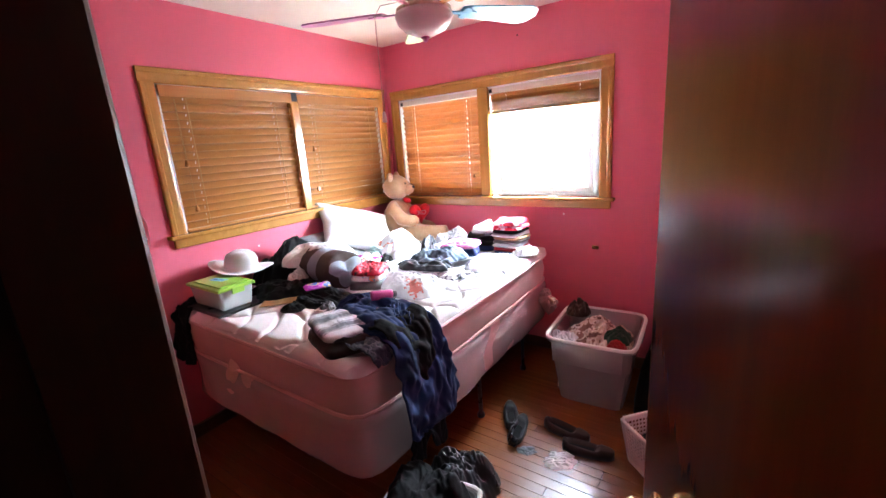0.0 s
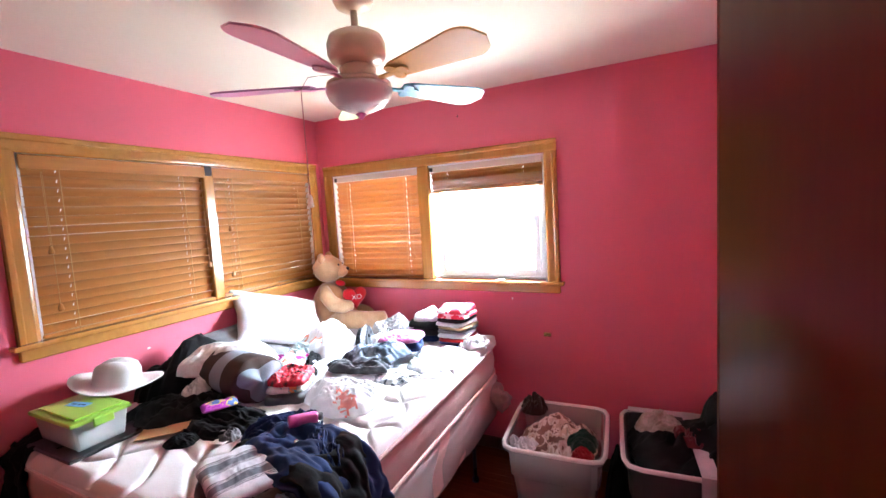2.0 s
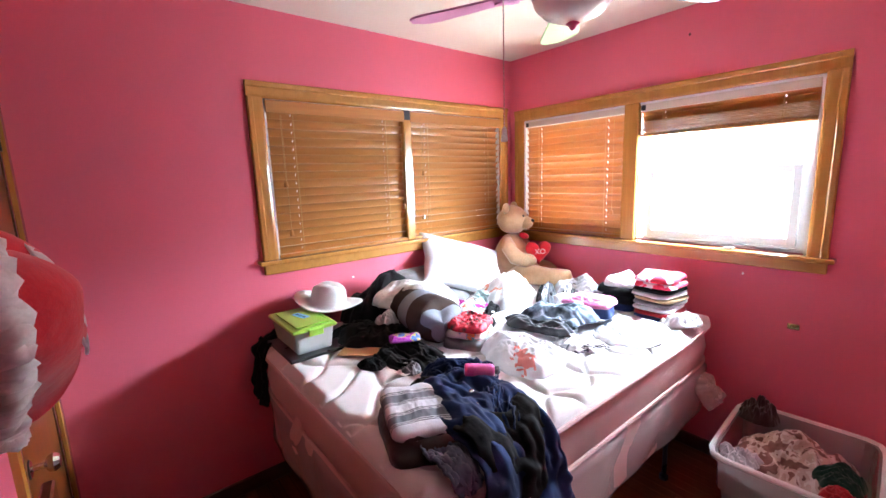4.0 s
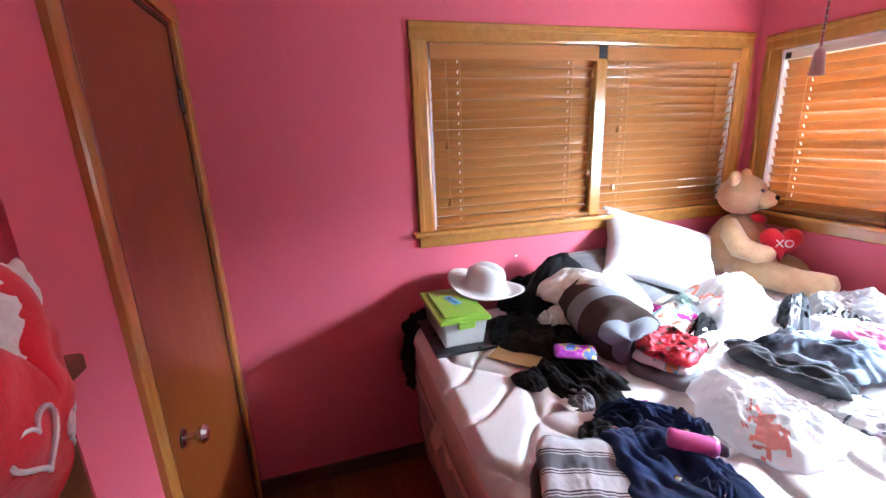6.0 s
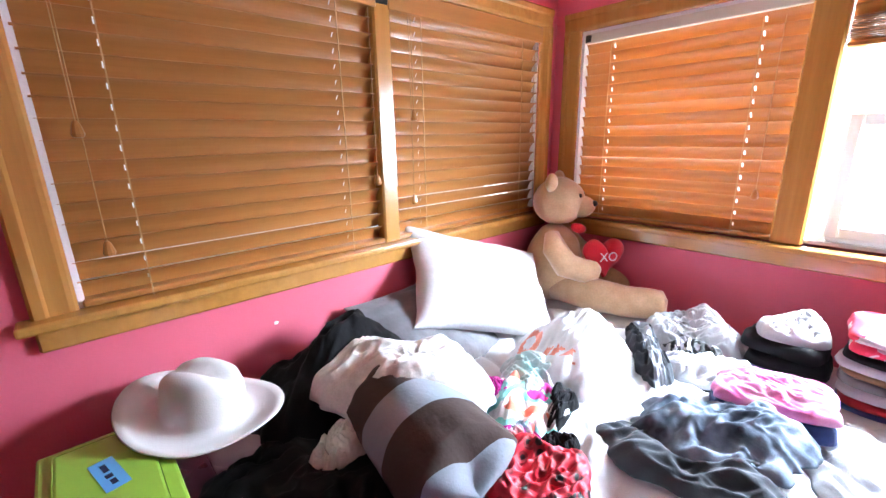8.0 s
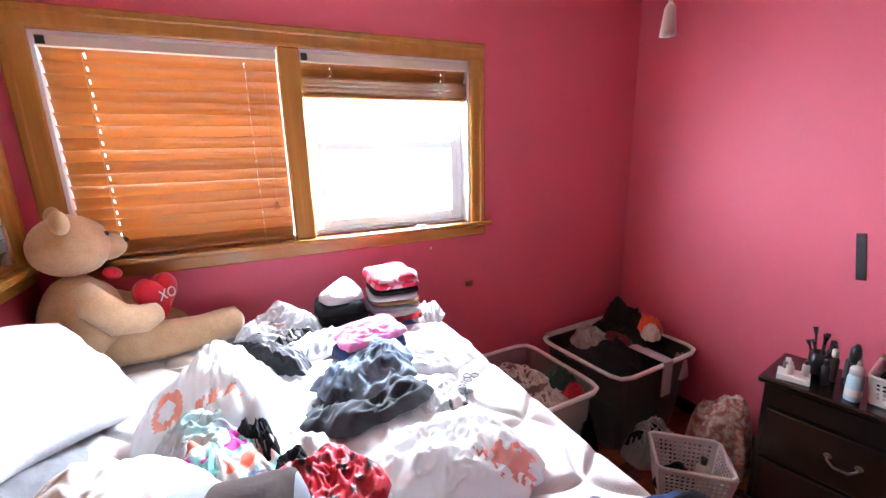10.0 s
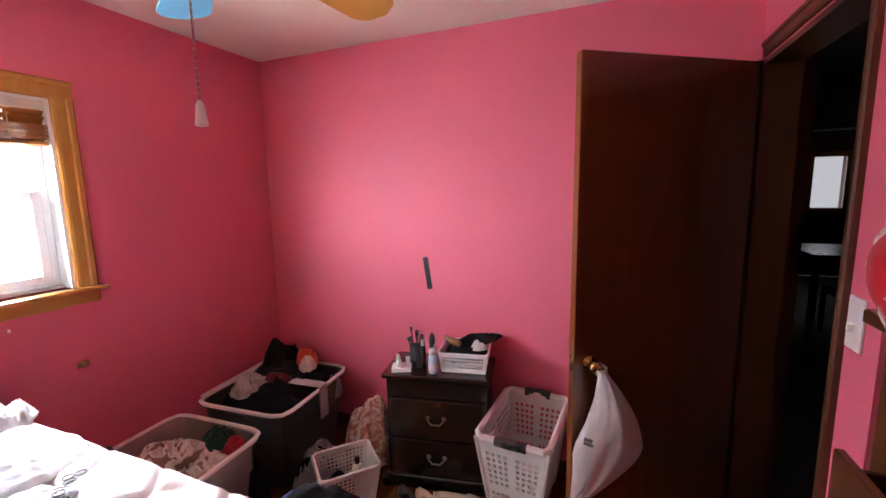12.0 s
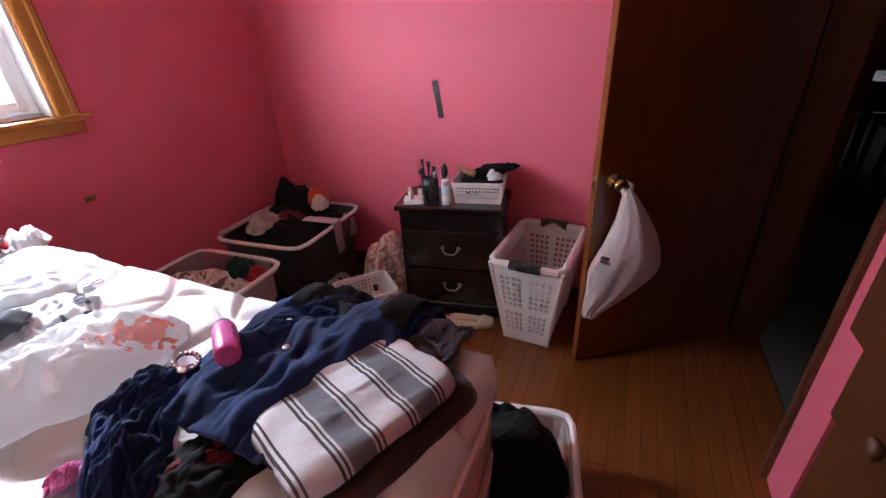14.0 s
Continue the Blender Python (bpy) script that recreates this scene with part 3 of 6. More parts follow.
BW = lambda x: M_W @ pose(x, -0.014, 0)
BN = lambda x: M_N @ pose(x, -0.030, 0)
blind(BW(0.005), 0.796, 0.785, 0.001, 61, "honey brown wooden blind, slats closed", "wood", pulls=((0.06, 0.33), (0.72, 0.42), (0.73, 0.14)))
blind(BW(0.853), 0.800, 0.785, 0.001, 61, "honey brown wooden blind, slats closed", "wood", pulls=((0.03, 0.22), (0.74, 0.38), (0.735, 0.13)))
blind(BN(0.884), 0.748, 0.785, 0.002, 67, "honey brown wooden blind, slats half open and glowing", "cream", pulls=((0.06, 0.16),))
blind(BN(0.014), 0.779, 0.785, 0.600, 60, "honey brown wooden blind drawn up above the bright window", "cream", stack=11, pitch=0.036)

tagged(part("blind_bracket", boxes((XW - 0.004, XW + 0.022, 2.30, 2.345, 1.940, 1.997), bevel=0.003), BLACKPL), "black metal blind bracket on the window post", "bracket")
tagged(part("sash_clip", boxes((-1.065, -1.02, YN - 0.045, YN - 0.02, 1.1805, 1.192), bevel=0.003), WHITEPL), "small white clip lying on the window sill", "clip")
# daylight outside the windows
tagged(part("backdrop_north", boxes((-5.5, 2.6, 5.20, 5.21, -0.5, 4.6)), glow("white_sky", (0.97, 0.98, 1.0), 4.0)), "white overcast daylight outside the window", "backdrop", kind="structure")
tagged(part("backdrop_west", boxes((XW - 0.55, XW - 0.54, 1.2, 3.4, 0.8, 2.4)), glow("bright_daylight", (0.95, 0.97, 1.0), 1.1)), "white overcast daylight outside the window", "backdrop", kind="structure")

# ---- doors ----
# doorway to the hall: jambs, head, casing
dw = base("door_frame", pose(-0.435, YS, 0), "dark wooden door casing of the bedroom doorway", "door frame", kind="structure")
MD = pose(-0.435, YS, 0)
part("jamb", boxes((0, 0.02, -0.13, -0.001, 0, 2.07), (0.02, 0.032, -0.085, -0.045, 0, 2.058)), DARKTRIM, dw, m=MD)
part("jamb", boxes((0.800, 0.82, -0.13, -0.001, 0, 2.07)), DARKTRIM, dw, m=MD)
part("head_jamb", boxes((0.02, 0.80, -0.13, -0.001, 2.05, 2.07)), DARKTRIM, dw, m=MD)
part("casing", casing_profile(0.045, 0.02, 2.075), DARKTRIM, dw, m=MD @ pose(-0.038, 0, 0))
part("casing", casing_profile(0.058, 0.02, 0.835), DARKTRIM, dw, m=MD @ pose(-0.048, 0, 2.135, 0, 90, 0))
part("casing", boxes((0.82, 0.8365, 0, 0.02, 0, 2.075), bevel=0.003), DARKTRIM, dw, m=MD)
part("strike_plate", boxes((0.0205, 0.022, -0.040, -0.012, 0.86, 0.94)), BRASS, dw, m=MD)

# open bedroom door
hx, hy, fx, fy = 0.372, 0.600, -0.105, 1.258
ang = math.degrees(math.atan2(fy - hy, fx - hx))
LEAF = math.hypot(fx - hx, fy - hy)
MDOOR = pose(hx, hy, 0.008, 0, 0, ang)
door = base("door_1", MDOOR, "open flush door of dark red-brown glossy veneer", "door", kind="structure")
part("door_leaf", boxes((0, LEAF, -0.0175, 0.0175, 0, 2.055), bevel=0.002), DOORWOOD, door, m=MDOOR)
part("door_edge", boxes((LEAF, LEAF + 0.002, -0.0165, 0.0165, 0.002, 2.052)), CLOSETWOOD, door, "amber coloured door edge", m=MDOOR)
part("latch_plate", boxes((LEAF + 0.002, LEAF + 0.0035, -0.011, 0.011, 0.83, 0.89)), BRASS, door, m=MDOOR)
KNOB = [(0.030, 0.0), (0.030, 0.004), (0.012, 0.008), (0.011, 0.028), (0.022, 0.036), (0.027, 0.048), (0.024, 0.060), (0.012, 0.066)]
for side, rx in ((0.0175, -90), (-0.0175, 90)):
    part("door_knob", lathe(KNOB, 20), BRASS, door, "round aged brass knob", True, MDOOR @ pose(LEAF - 0.065, side, 0.86, rx, 0, 0))
for z in (0.22, 1.05, 1.85):
    part("hinge", lathe([(0.006, 0), (0.006, 0.085)], 10), BRASS, door, m=MDOOR @ pose(-0.004, -0.019, z))

# closet door in the south wall
MC = pose(-2.46, YS, 0)
cf = base("closet_frame", MC, "honey brown casing round the closet door", "door frame", kind="structure")
part("casing", casing_profile(0.07, 0.02, 2.03), OAK, cf, m=MC @ pose(0.71 + 0.07, 0, 0) @ Matrix.Scale(-1, 4, (1, 0, 0)))
part("casing", boxes((-0.058, 0, 0, 0.016, 0, 2.03), bevel=0.003), OAK, cf, m=MC)
part("casing", boxes((-0.058, 0.78, 0, 0.02, 2.03, 2.10), bevel=0.004), OAK_X, cf, m=MC)
part("jamb", boxes((0, 0.015, -0.12, -0.001, 0, 2.03), (0.695, 0.71, -0.12, -0.001, 0, 2.03), (0.015, 0.695, -0.12, -0.001, 2.015, 2.03)), DARKTRIM, cf, m=MC)
part("strike_plate", boxes((0.690, 0.6945, -0.05, -0.012, 0.80, 0.89)), BLACKPL, cf, m=MC)
MCD = pose(-2.443, YS - 0.022, 0.01, 0, 0, 0.6)
cd = base("door_2", MCD, "amber flush closet door standing slightly ajar", "door", kind="structure")
part("door_leaf", boxes((0, 0.674, -0.017, 0.017, 0, 2.0), bevel=0.002), CLOSETWOOD, cd, m=MCD)
part("door_knob", lathe([(0.024, 0), (0.024, 0.004), (0.009, 0.008), (0.009, 0.03), (0.022, 0.038), (0.026, 0.05), (0.018, 0.062), (0.006, 0.064)], 12), STEEL, cd, "faceted glass-like knob on a dark stem", False, MCD @ pose(0.60, 0.017, 0.84, -90, 0, 0))
part("knob_rose", lathe([(0.028, 0), (0.026, 0.003), (0.012, 0.0045)], 18), BLACKPL, cd, "dark round knob rose", True, MCD @ pose(0.60, 0.0172, 0.84, -90, 0, 0))
for z in (0.25, 1.72):
    part("hinge", add(lathe([(0.0065, 0), (0.0065, 0.09)], 10), boxes((-0.03, 0.03, -0.001, 0.002, 0.01, 0.08))), BLACKPL, cd, "dark metal hinge", m=MCD @ pose(-0.004, 0.022, z))
    part("hinge_pin", lathe([(0.0035, 0), (0.0035, 0.03), (0.006, 0.034)], 8), BLACKPL, cd, m=MCD @ pose(-0.004, 0.022, z + 0.088))

# light switch
sw = base("light_switch", pose(-0.518, YS, 1.235), "white toggle light switch on the pink wall", "light switch")
part("wall_plate", boxes((-0.553, -0.483, YS, YS + 0.006, 1.17, 1.30), bevel=0.002), WHITEPL, sw, m=Matrix())
part("toggle", boxes((-0.523, -0.514, YS + 0.006, YS + 0.020, 1.215, 1.235), bevel=0.002), CREAM, sw, m=Matrix())

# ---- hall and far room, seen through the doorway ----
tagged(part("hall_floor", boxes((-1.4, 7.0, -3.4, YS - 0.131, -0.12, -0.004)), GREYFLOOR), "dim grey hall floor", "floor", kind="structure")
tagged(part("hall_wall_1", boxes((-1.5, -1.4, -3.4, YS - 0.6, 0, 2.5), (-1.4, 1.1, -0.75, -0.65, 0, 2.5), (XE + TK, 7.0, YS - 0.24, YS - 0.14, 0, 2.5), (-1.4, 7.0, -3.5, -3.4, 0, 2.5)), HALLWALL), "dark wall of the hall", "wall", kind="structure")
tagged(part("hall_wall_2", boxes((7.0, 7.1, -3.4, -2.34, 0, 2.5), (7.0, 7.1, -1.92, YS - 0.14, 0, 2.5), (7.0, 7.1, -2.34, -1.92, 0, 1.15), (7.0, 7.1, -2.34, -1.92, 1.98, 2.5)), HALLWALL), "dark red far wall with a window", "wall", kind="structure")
tagged(part("hall_ceiling", boxes((-1.4, 7.0, -3.4, YS - 0.71, 2.5, 2.6), (XE + TK, 7.0, YS - 0.71, YS - 0.14, 2.5, 2.6)), GREYWALL), "pale hall ceiling", "ceiling", kind="structure")
tagged(part("soffit", boxes((4.0, 4.2, -3.4, YS - 0.24, 2.13, 2.5)), GREYWALL), "pale grey soffit between hall and far room", "trim", kind="structure")
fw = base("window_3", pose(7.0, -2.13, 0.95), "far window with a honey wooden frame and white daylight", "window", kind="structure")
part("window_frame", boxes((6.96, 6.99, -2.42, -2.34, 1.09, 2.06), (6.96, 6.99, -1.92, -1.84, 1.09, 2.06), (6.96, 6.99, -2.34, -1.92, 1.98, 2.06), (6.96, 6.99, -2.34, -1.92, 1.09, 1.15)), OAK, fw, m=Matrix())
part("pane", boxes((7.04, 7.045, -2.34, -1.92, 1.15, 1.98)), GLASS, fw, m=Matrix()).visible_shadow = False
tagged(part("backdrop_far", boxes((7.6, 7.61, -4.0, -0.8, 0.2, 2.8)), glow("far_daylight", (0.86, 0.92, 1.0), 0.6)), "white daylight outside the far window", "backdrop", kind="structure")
# black dining chair and table out in the far room
tb = base("dining_table", pose(4.6, -1.55, 0), "black table out in the dim far room", "table")
part("tabletop", boxes((4.1, 5.2, -2.1, -1.0, 0.72, 0.76), bevel=0.006), BLACKPL, tb, m=Matrix())
for x in (4.16, 5.14):
    for y in (-2.04, -1.06):
        part("leg", boxes((x - 0.03, x + 0.03, y - 0.03, y + 0.03, 0, 0.72), bevel=0.005), BLACKPL, tb, m=Matrix())
ch = base("dining_chair", pose(3.5, -1.15, 0), "black wooden chair with a pale pink seat", "chair")
part("seat", boxes((3.3, 3.7, -1.35, -0.95, 0.43, 0.48), bevel=0.015, seg=2), PINKC, ch, "pale pink cushion", m=Matrix())
part("backrest", boxes((3.30, 3.33, -1.35, -0.95, 0.6, 1.0), bevel=0.008), BLACKPL, ch, m=Matrix())
for x in (3.32, 3.68):
    for y in (-1.33, -0.97):
        part("leg", boxes((x - 0.02, x + 0.02, y - 0.02, y + 0.02, 0, 0.6 if x < 3.4 else 0.43), bevel=0.004), BLACKPL, ch, m=Matrix())

# ---- bed: steel frame, box spring, mattress ----
BX0, BX1, BY0, BY1 = -2.43, -1.072, 1.325, 3.235
bf = base("bed_frame", pose(-1.75, 2.27, 0), "dark steel bed frame under the box spring", "bed frame")
for x in (BX0 + 0.05, BX1 - 0.09):
    part("side_rail", boxes((x, x + 0.035, BY0 + 0.12, BY1 - 0.1, 0.285, 0.325)), BLACKPL, bf, m=Matrix())
for yy in (BY0 + 0.35, (BY0 + BY1) / 2, BY1 - 0.35):
    part("cross_bar", boxes((BX0 + 0.085, BX1 - 0.09, yy, yy + 0.035, 0.295, 0.323)), BLACKPL, bf, m=Matrix())
    for x in (BX0 + 0.06, BX1 - 0.085):
        part("leg", lathe([(0.022, 0), (0.022, 0.02), (0.012, 0.03), (0.012, 0.285)], 10), BLACKPL, bf, m=pose(x + 0.01, yy + 0.017, 0))


def rounded_block(x0, x1, y0, y1, z0, z1, r, wob, seed, nx=44, ny=60, bulge=0.0):
    """Upholstered block: rounded upright corners, soft edges, slightly uneven sides."""
    bm = bmesh.new()
    off = Vector((seed, seed * 2, 0))
    cx, cy, hx_, hy_ = (x0 + x1) / 2, (y0 + y1) / 2, (x1 - x0) / 2, (y1 - y0) / 2
    levels = [(z0, -0.02), (z0 + 0.012, -0.004), (z0 + 0.03, 0), ((z0 + z1) / 2, bulge), (z1 - 0.04, 0), (z1 - 0.018, -0.004), (z1 - 0.004, -0.016), (z1, -0.03)]
    ring = 160
    loops = []
    for z, d in levels:
        lp = []
        for i in range(ring):
            a = 2 * math.pi * i / ring
            c, s = math.cos(a), math.sin(a)
            k = 14
            f = 1 / (abs(c) ** k + abs(s) ** k) ** (1 / k)
            px, py = c * f, s * f
            w = wob * noise.noise(Vector((px * hx_ * 5, py * hy_ * 5, z * 9)) + off)
            lp.append(bm.verts.new((cx + px * (hx_ + d + w), cy + py * (hy_ + d + w), z + 0.4 * w)))
        loops.append(lp)
    for a, b in zip(loops, loops[1:]):
        for i in range(ring):
            bm.faces.new((a[i], a[(i + 1) % ring], b[(i + 1) % ring], b[i]))
    bm.faces.new(loops[0])
    bm.faces.new(loops[-1])
    return bm


def piping(x0, x1, y0, y1, z, r, ring=120):
    pts = []
    cx, cy, hx_, hy_ = (x0 + x1) / 2, (y0 + y1) / 2, (x1 - x0) / 2, (y1 - y0) / 2
    for i in range(ring + 1):
        a = 2 * math.pi * i / ring
        c, s = math.cos(a), math.sin(a)
        f = 1 / (abs(c) ** 14 + abs(s) ** 14) ** (1 / 14)
        pts.append((cx + c * f * hx_, cy + s * f * hy_, z + 0.003 * noise.noise(Vector((c * 3, s * 3, z)))))
    return tube(pts, r, 6)


bs = base("box_spring", pose(-1.75, 2.27, 0.325), "pinkish box spring still wrapped in clear plastic", "box spring")
part("body", rounded_block(BX0, BX1, BY0, BY1, 0.325, 0.588, 0.05, 0.004, 3), TICKSIDE, bs, smooth=True, m=Matrix())
part("plastic_cover", rounded_block(BX0 - 0.008, BX1 + 0.010, BY0 - 0.010, BY1 + 0.006, 0.318, 0.5885, 0.05, 0.020, 9), WRAP, bs, "clear plastic wrap, creased and shiny", True, Matrix())
part("plastic_flap", soft(0.10, 0.07, 0.11, 3.7, k=2.4, folds=0.5, freq=2.4, ripple=0.25, ragged=0.35, n=20, ring=60), WRAP, bs, "loose crumpled end of the plastic wrap", True, pose(BX1 + 0.012, 3.06, 0.47, 0, 62, 10))
ma = base("mattress", pose(-1.75, 2.27, 0.59), "white quilted mattress with pinkish beige sides", "mattress")
part("body", rounded_block(BX0, BX1, BY0, BY1, 0.590, 0.775, 0.05, 0.004, 5, bulge=0.008), TICKSIDE, ma, smooth=True, m=Matrix())
part("piping", piping(BX0 - 0.004, BX1 + 0.004, BY0 - 0.004, BY1 + 0.004, 0.603, 0.008), TICKSIDE, ma, m=Matrix())
part("piping", piping(BX0 - 0.004, BX1 + 0.004, BY0 - 0.004, BY1 + 0.004, 0.772, 0.009), TICKSIDE, ma, m=Matrix())
part("law_tag", soft(0.035, 0.06, 0.006, 4.4, k=5, n=8, ring=32), TICKSIDE, ma, "torn cloth tag", True, pose(-1.93, BY0 - 0.012, 0.60, 78, 20, 10))


def quilt_top(x0, x1, y0, y1, z, h):
    """Pillow top with stitched curving channels and a soft rounded border."""
    bm = bmesh.new()
    nx, ny = 220, 310
    grid = []
    for i in range(nx + 1):
        row = []
        for j in range(ny + 1):
            u, v = i / nx, j / ny
            x, y = x0 + (x1 - x0) * u, y0 + (y1 - y0) * v
            wx = x + 0.045 * math.sin(y * 17.0) + 0.02 * math.sin(y * 7 + 1)
            wy = y + 0.045 * math.sin(x * 15.0 + 0.6)
            s1 = abs(math.sin(math.pi * (wx + 0.35 * wy) / 0.21))
            s2 = abs(math.sin(math.pi * (wy - 0.30 * wx) / 0.26))
            seam = min(s1, s2)
            puff = min(1.0, seam * 1.8)
            puff = puff * (2 - puff)
            e = min(x - x0, x1 - x, y - y0, y1 - y)
            rim = min(1.0, e / 0.05)
            rim = math.sqrt(max(0.0, 1 - (1 - rim) ** 2))
            zz = z + (h - 0.016) * rim + (0.015 * puff - 0.007 * math.exp(-(seam / 0.13) ** 2)) * min(1.0, e / 0.03) + 0.004 * noise.noise(Vector((x * 6, y * 6, 0)))
            # rounded plan corners
            cxx, cyy = max(x0 + 0.08 - x, x - x1 + 0.08, 0), max(y0 + 0.08 - y, y - y1 + 0.08, 0)
            d = math.hypot(cxx, cyy)
            if d > 0.08:
                sc = 0.08 / d
                sx, sy = (1 if x > (x0 + x1) / 2 else -1), (1 if y > (y0 + y1) / 2 else -1)
                bx, by = (x1 - 0.08 if sx > 0 else x0 + 0.08), (y1 - 0.08 if sy > 0 else y0 + 0.08)
                x, y = bx + sx * cxx * sc, by + sy * cyy * sc
                zz = z
            row.append(bm.verts.new((x, y, zz)))
        grid.append(row)
    for a, b in zip(grid, grid[1:]):
        for j in range(ny):
            bm.faces.new((a[j], b[j], b[j + 1], a[j + 1]))
    return bm


part("quilted_top", quilt_top(BX0 - 0.002, BX1 + 0.002, BY0 - 0.002, BY1 + 0.002, 0.776, BED - 0.776), MATTRESS, ma, "white quilted top with stitched waves", True, Matrix())

# ---- ceiling fan ----
FX, FY = -1.086, 1.927
fan = base("ceiling_fan", pose(FX, FY, H), "cream ceiling fan with pastel coloured blades and a frosted bowl lamp", "ceiling fan")
part("canopy", lathe([(0.068, 0), (0.070, -0.02), (0.060, -0.042), (0.036, -0.053), (0.016, -0.056)], 28), FANBODY, fan, smooth=True, m=pose(FX, FY, H))
part("downrod", lathe([(0.012, 2.26), (0.012, 2.36)], 12), FANBODY, fan, smooth=True, m=pose(FX, FY, 0))
part("motor", lathe([(0.02, 2.284), (0.060, 2.280), (0.092, 2.264), (0.101, 2.240), (0.101, 2.205), (0.092, 2.188), (0.072, 2.178), (0.05, 2.172)], 32), FANBODY, fan, smooth=True, m=pose(FX, FY, 0))
part("switch_housing", lathe([(0.05, 2.171), (0.064, 2.162), (0.060, 2.140), (0.05, 2.128)], 28), FANBODY, fan, smooth=True, m=pose(FX, FY, 0))
part("fitter", lathe([(0.05, 2.127), (0.085, 2.122), (0.110, 2.110), (0.113, 2.098)], 32), FANBODY, fan, smooth=True, m=pose(FX, FY, 0))
part("glass_bowl", lathe([(0.112, 2.097), (0.116, 2.084), (0.107, 2.058), (0.082, 2.032), (0.046, 2.016), (0.012, 2.012)], 32), FROST, fan, "frosted white glass bowl", True, pose(FX, FY, 0))
part("finial", lathe([(0.012, 2.011), (0.020, 2.006), (0.012, 2.000), (0.008, 1.992), (0.002, 1.988)], 14), PINKC, fan, "small pink finial", True, pose(FX, FY, 0))


def blade_mesh():
    bm = bmesh.new()
    n = 18
    lo, hi = [], []
    for i in range(n + 1):
        t = i / n
        r = 0.165 + 0.37 * t
        w = 0.040 + 0.034 * min(1, t * 1.25)
        if t > 0.8:
            w *= math.sqrt(max(0.0, 1 - ((t - 0.8) / 0.2) ** 2)) * 0.98 + 0.02
        if t < 0.1:
            w *= 0.75 + 0.25 * math.sqrt(t / 0.1)
        lo.append([bm.verts.new((r, s * w, -0.003)) for s in (-1, 1)])
        hi.append([bm.verts.new((r, s * w, 0.003)) for s in (-1, 1)])
    for i in range(n):
        bm.faces.new((hi[i][0], hi[i + 1][0], hi[i + 1][1], hi[i][1]))
        bm.faces.new((lo[i][0], lo[i][1], lo[i + 1][1], lo[i + 1][0]))
        bm.faces.new((hi[i][0], lo[i][0], lo[i + 1][0], hi[i + 1][0]))
        bm.faces.new((hi[i][1], hi[i + 1][1], lo[i + 1][1], lo[i][1]))
    bm.faces.new((hi[0][0], hi[0][1], lo[0][1], lo[0][0]))
    bm.faces.new((hi[n][0], lo[n][0], lo[n][1], hi[n][1]))
    return bm


for deg, col, nm in ((-14, (0.76, 0.40, 0.06), "orange"), (58, (0.12, 0.50, 0.78), "sky blue"), (130, (0.50, 0.85, 0.40), "pale green"), (202, (0.72, 0.34, 0.62), "mauve"), (274, (0.86, 0.36, 0.48), "pink")):
    mt = plain("blade_paint_" + nm.replace(" ", "_"), col, 0.4, 0.06, 6, 90, 0.04)
    mb = pose(FX, FY, 2.112, 0, 0, deg) @ pose(0, 0, 0, -11, 0, 0)
    bl = part("blade", blade_mesh(), mt, fan, nm + " painted blade", m=mb)
    iron = boxes((0.075, 0.20, -0.010, 0.010, -0.011, -0.0045), bevel=0.002)
    for px, py in ((0.185, 0.022), (0.185, -0.022), (0.215, 0.0)):
        add(iron, lathe([(0.020, -0.010), (0.022, -0.006), (0.010, -0.0035)], 10), pose(px, py, 0))
    part("blade_bracket", iron, mt, bl, "flower shaped bracket", m=mb)
# pull chain
CHX, CHY = FX - 0.150, FY - 0.125
pc = tube([(FX - 0.04, FY - 0.035, 2.145), (CHX + 0.02, CHY + 0.016, 2.13), (CHX, CHY, 2.09), (CHX, CHY, 1.735)], 0.0018, 6)
for i in range(33):
    add(pc, ball(0.003, 0.003, 0.003, 1), pose(CHX, CHY, 1.735 + i * 0.0105))
part("pull_chain", pc, STEEL, fan, "beaded pull chain", m=Matrix())
part("chain_pull", lathe([(0.003, 0.02), (0.007, 0.014), (0.010, -0.014), (0.011, -0.022), (0.004, -0.024)], 12), WHITEPL, fan, "white bell shaped pull", True, pose(CHX, CHY, 1.714))

# ---- built-in chest in the niche ----
cx0, cx1, cyf = -1.455, -0.62, YS + 0.012
ct = base("chest_of_drawers", pose((cx0 + cx1) / 2, YS - 0.2, 0), "tall brown wooden built-in chest, upper drawer pulled open", "chest of drawers")
part("carcass", boxes((cx0, cx1, YS - 0.54, cyf - 0.02, 0, 1.262)), CHESTWOOD, ct, m=Matrix())
part("top", boxes((cx0 - 0.03, cx1 + 0.02, YS + 0.001, YS + 0.03, 1.263, 1.295), (cx0, cx1, YS - 0.54, YS + 0.001, 1.263, 1.295), bevel=0.004), CHESTWOOD, ct, m=Matrix())
rows_ = ((0.08, 0.29, 0.0), (0.305, 0.535, 0.025), (0.550, 0.775, 0.05), (0.787, 1.017, 0.088), (1.032, 1.25, 0.0))
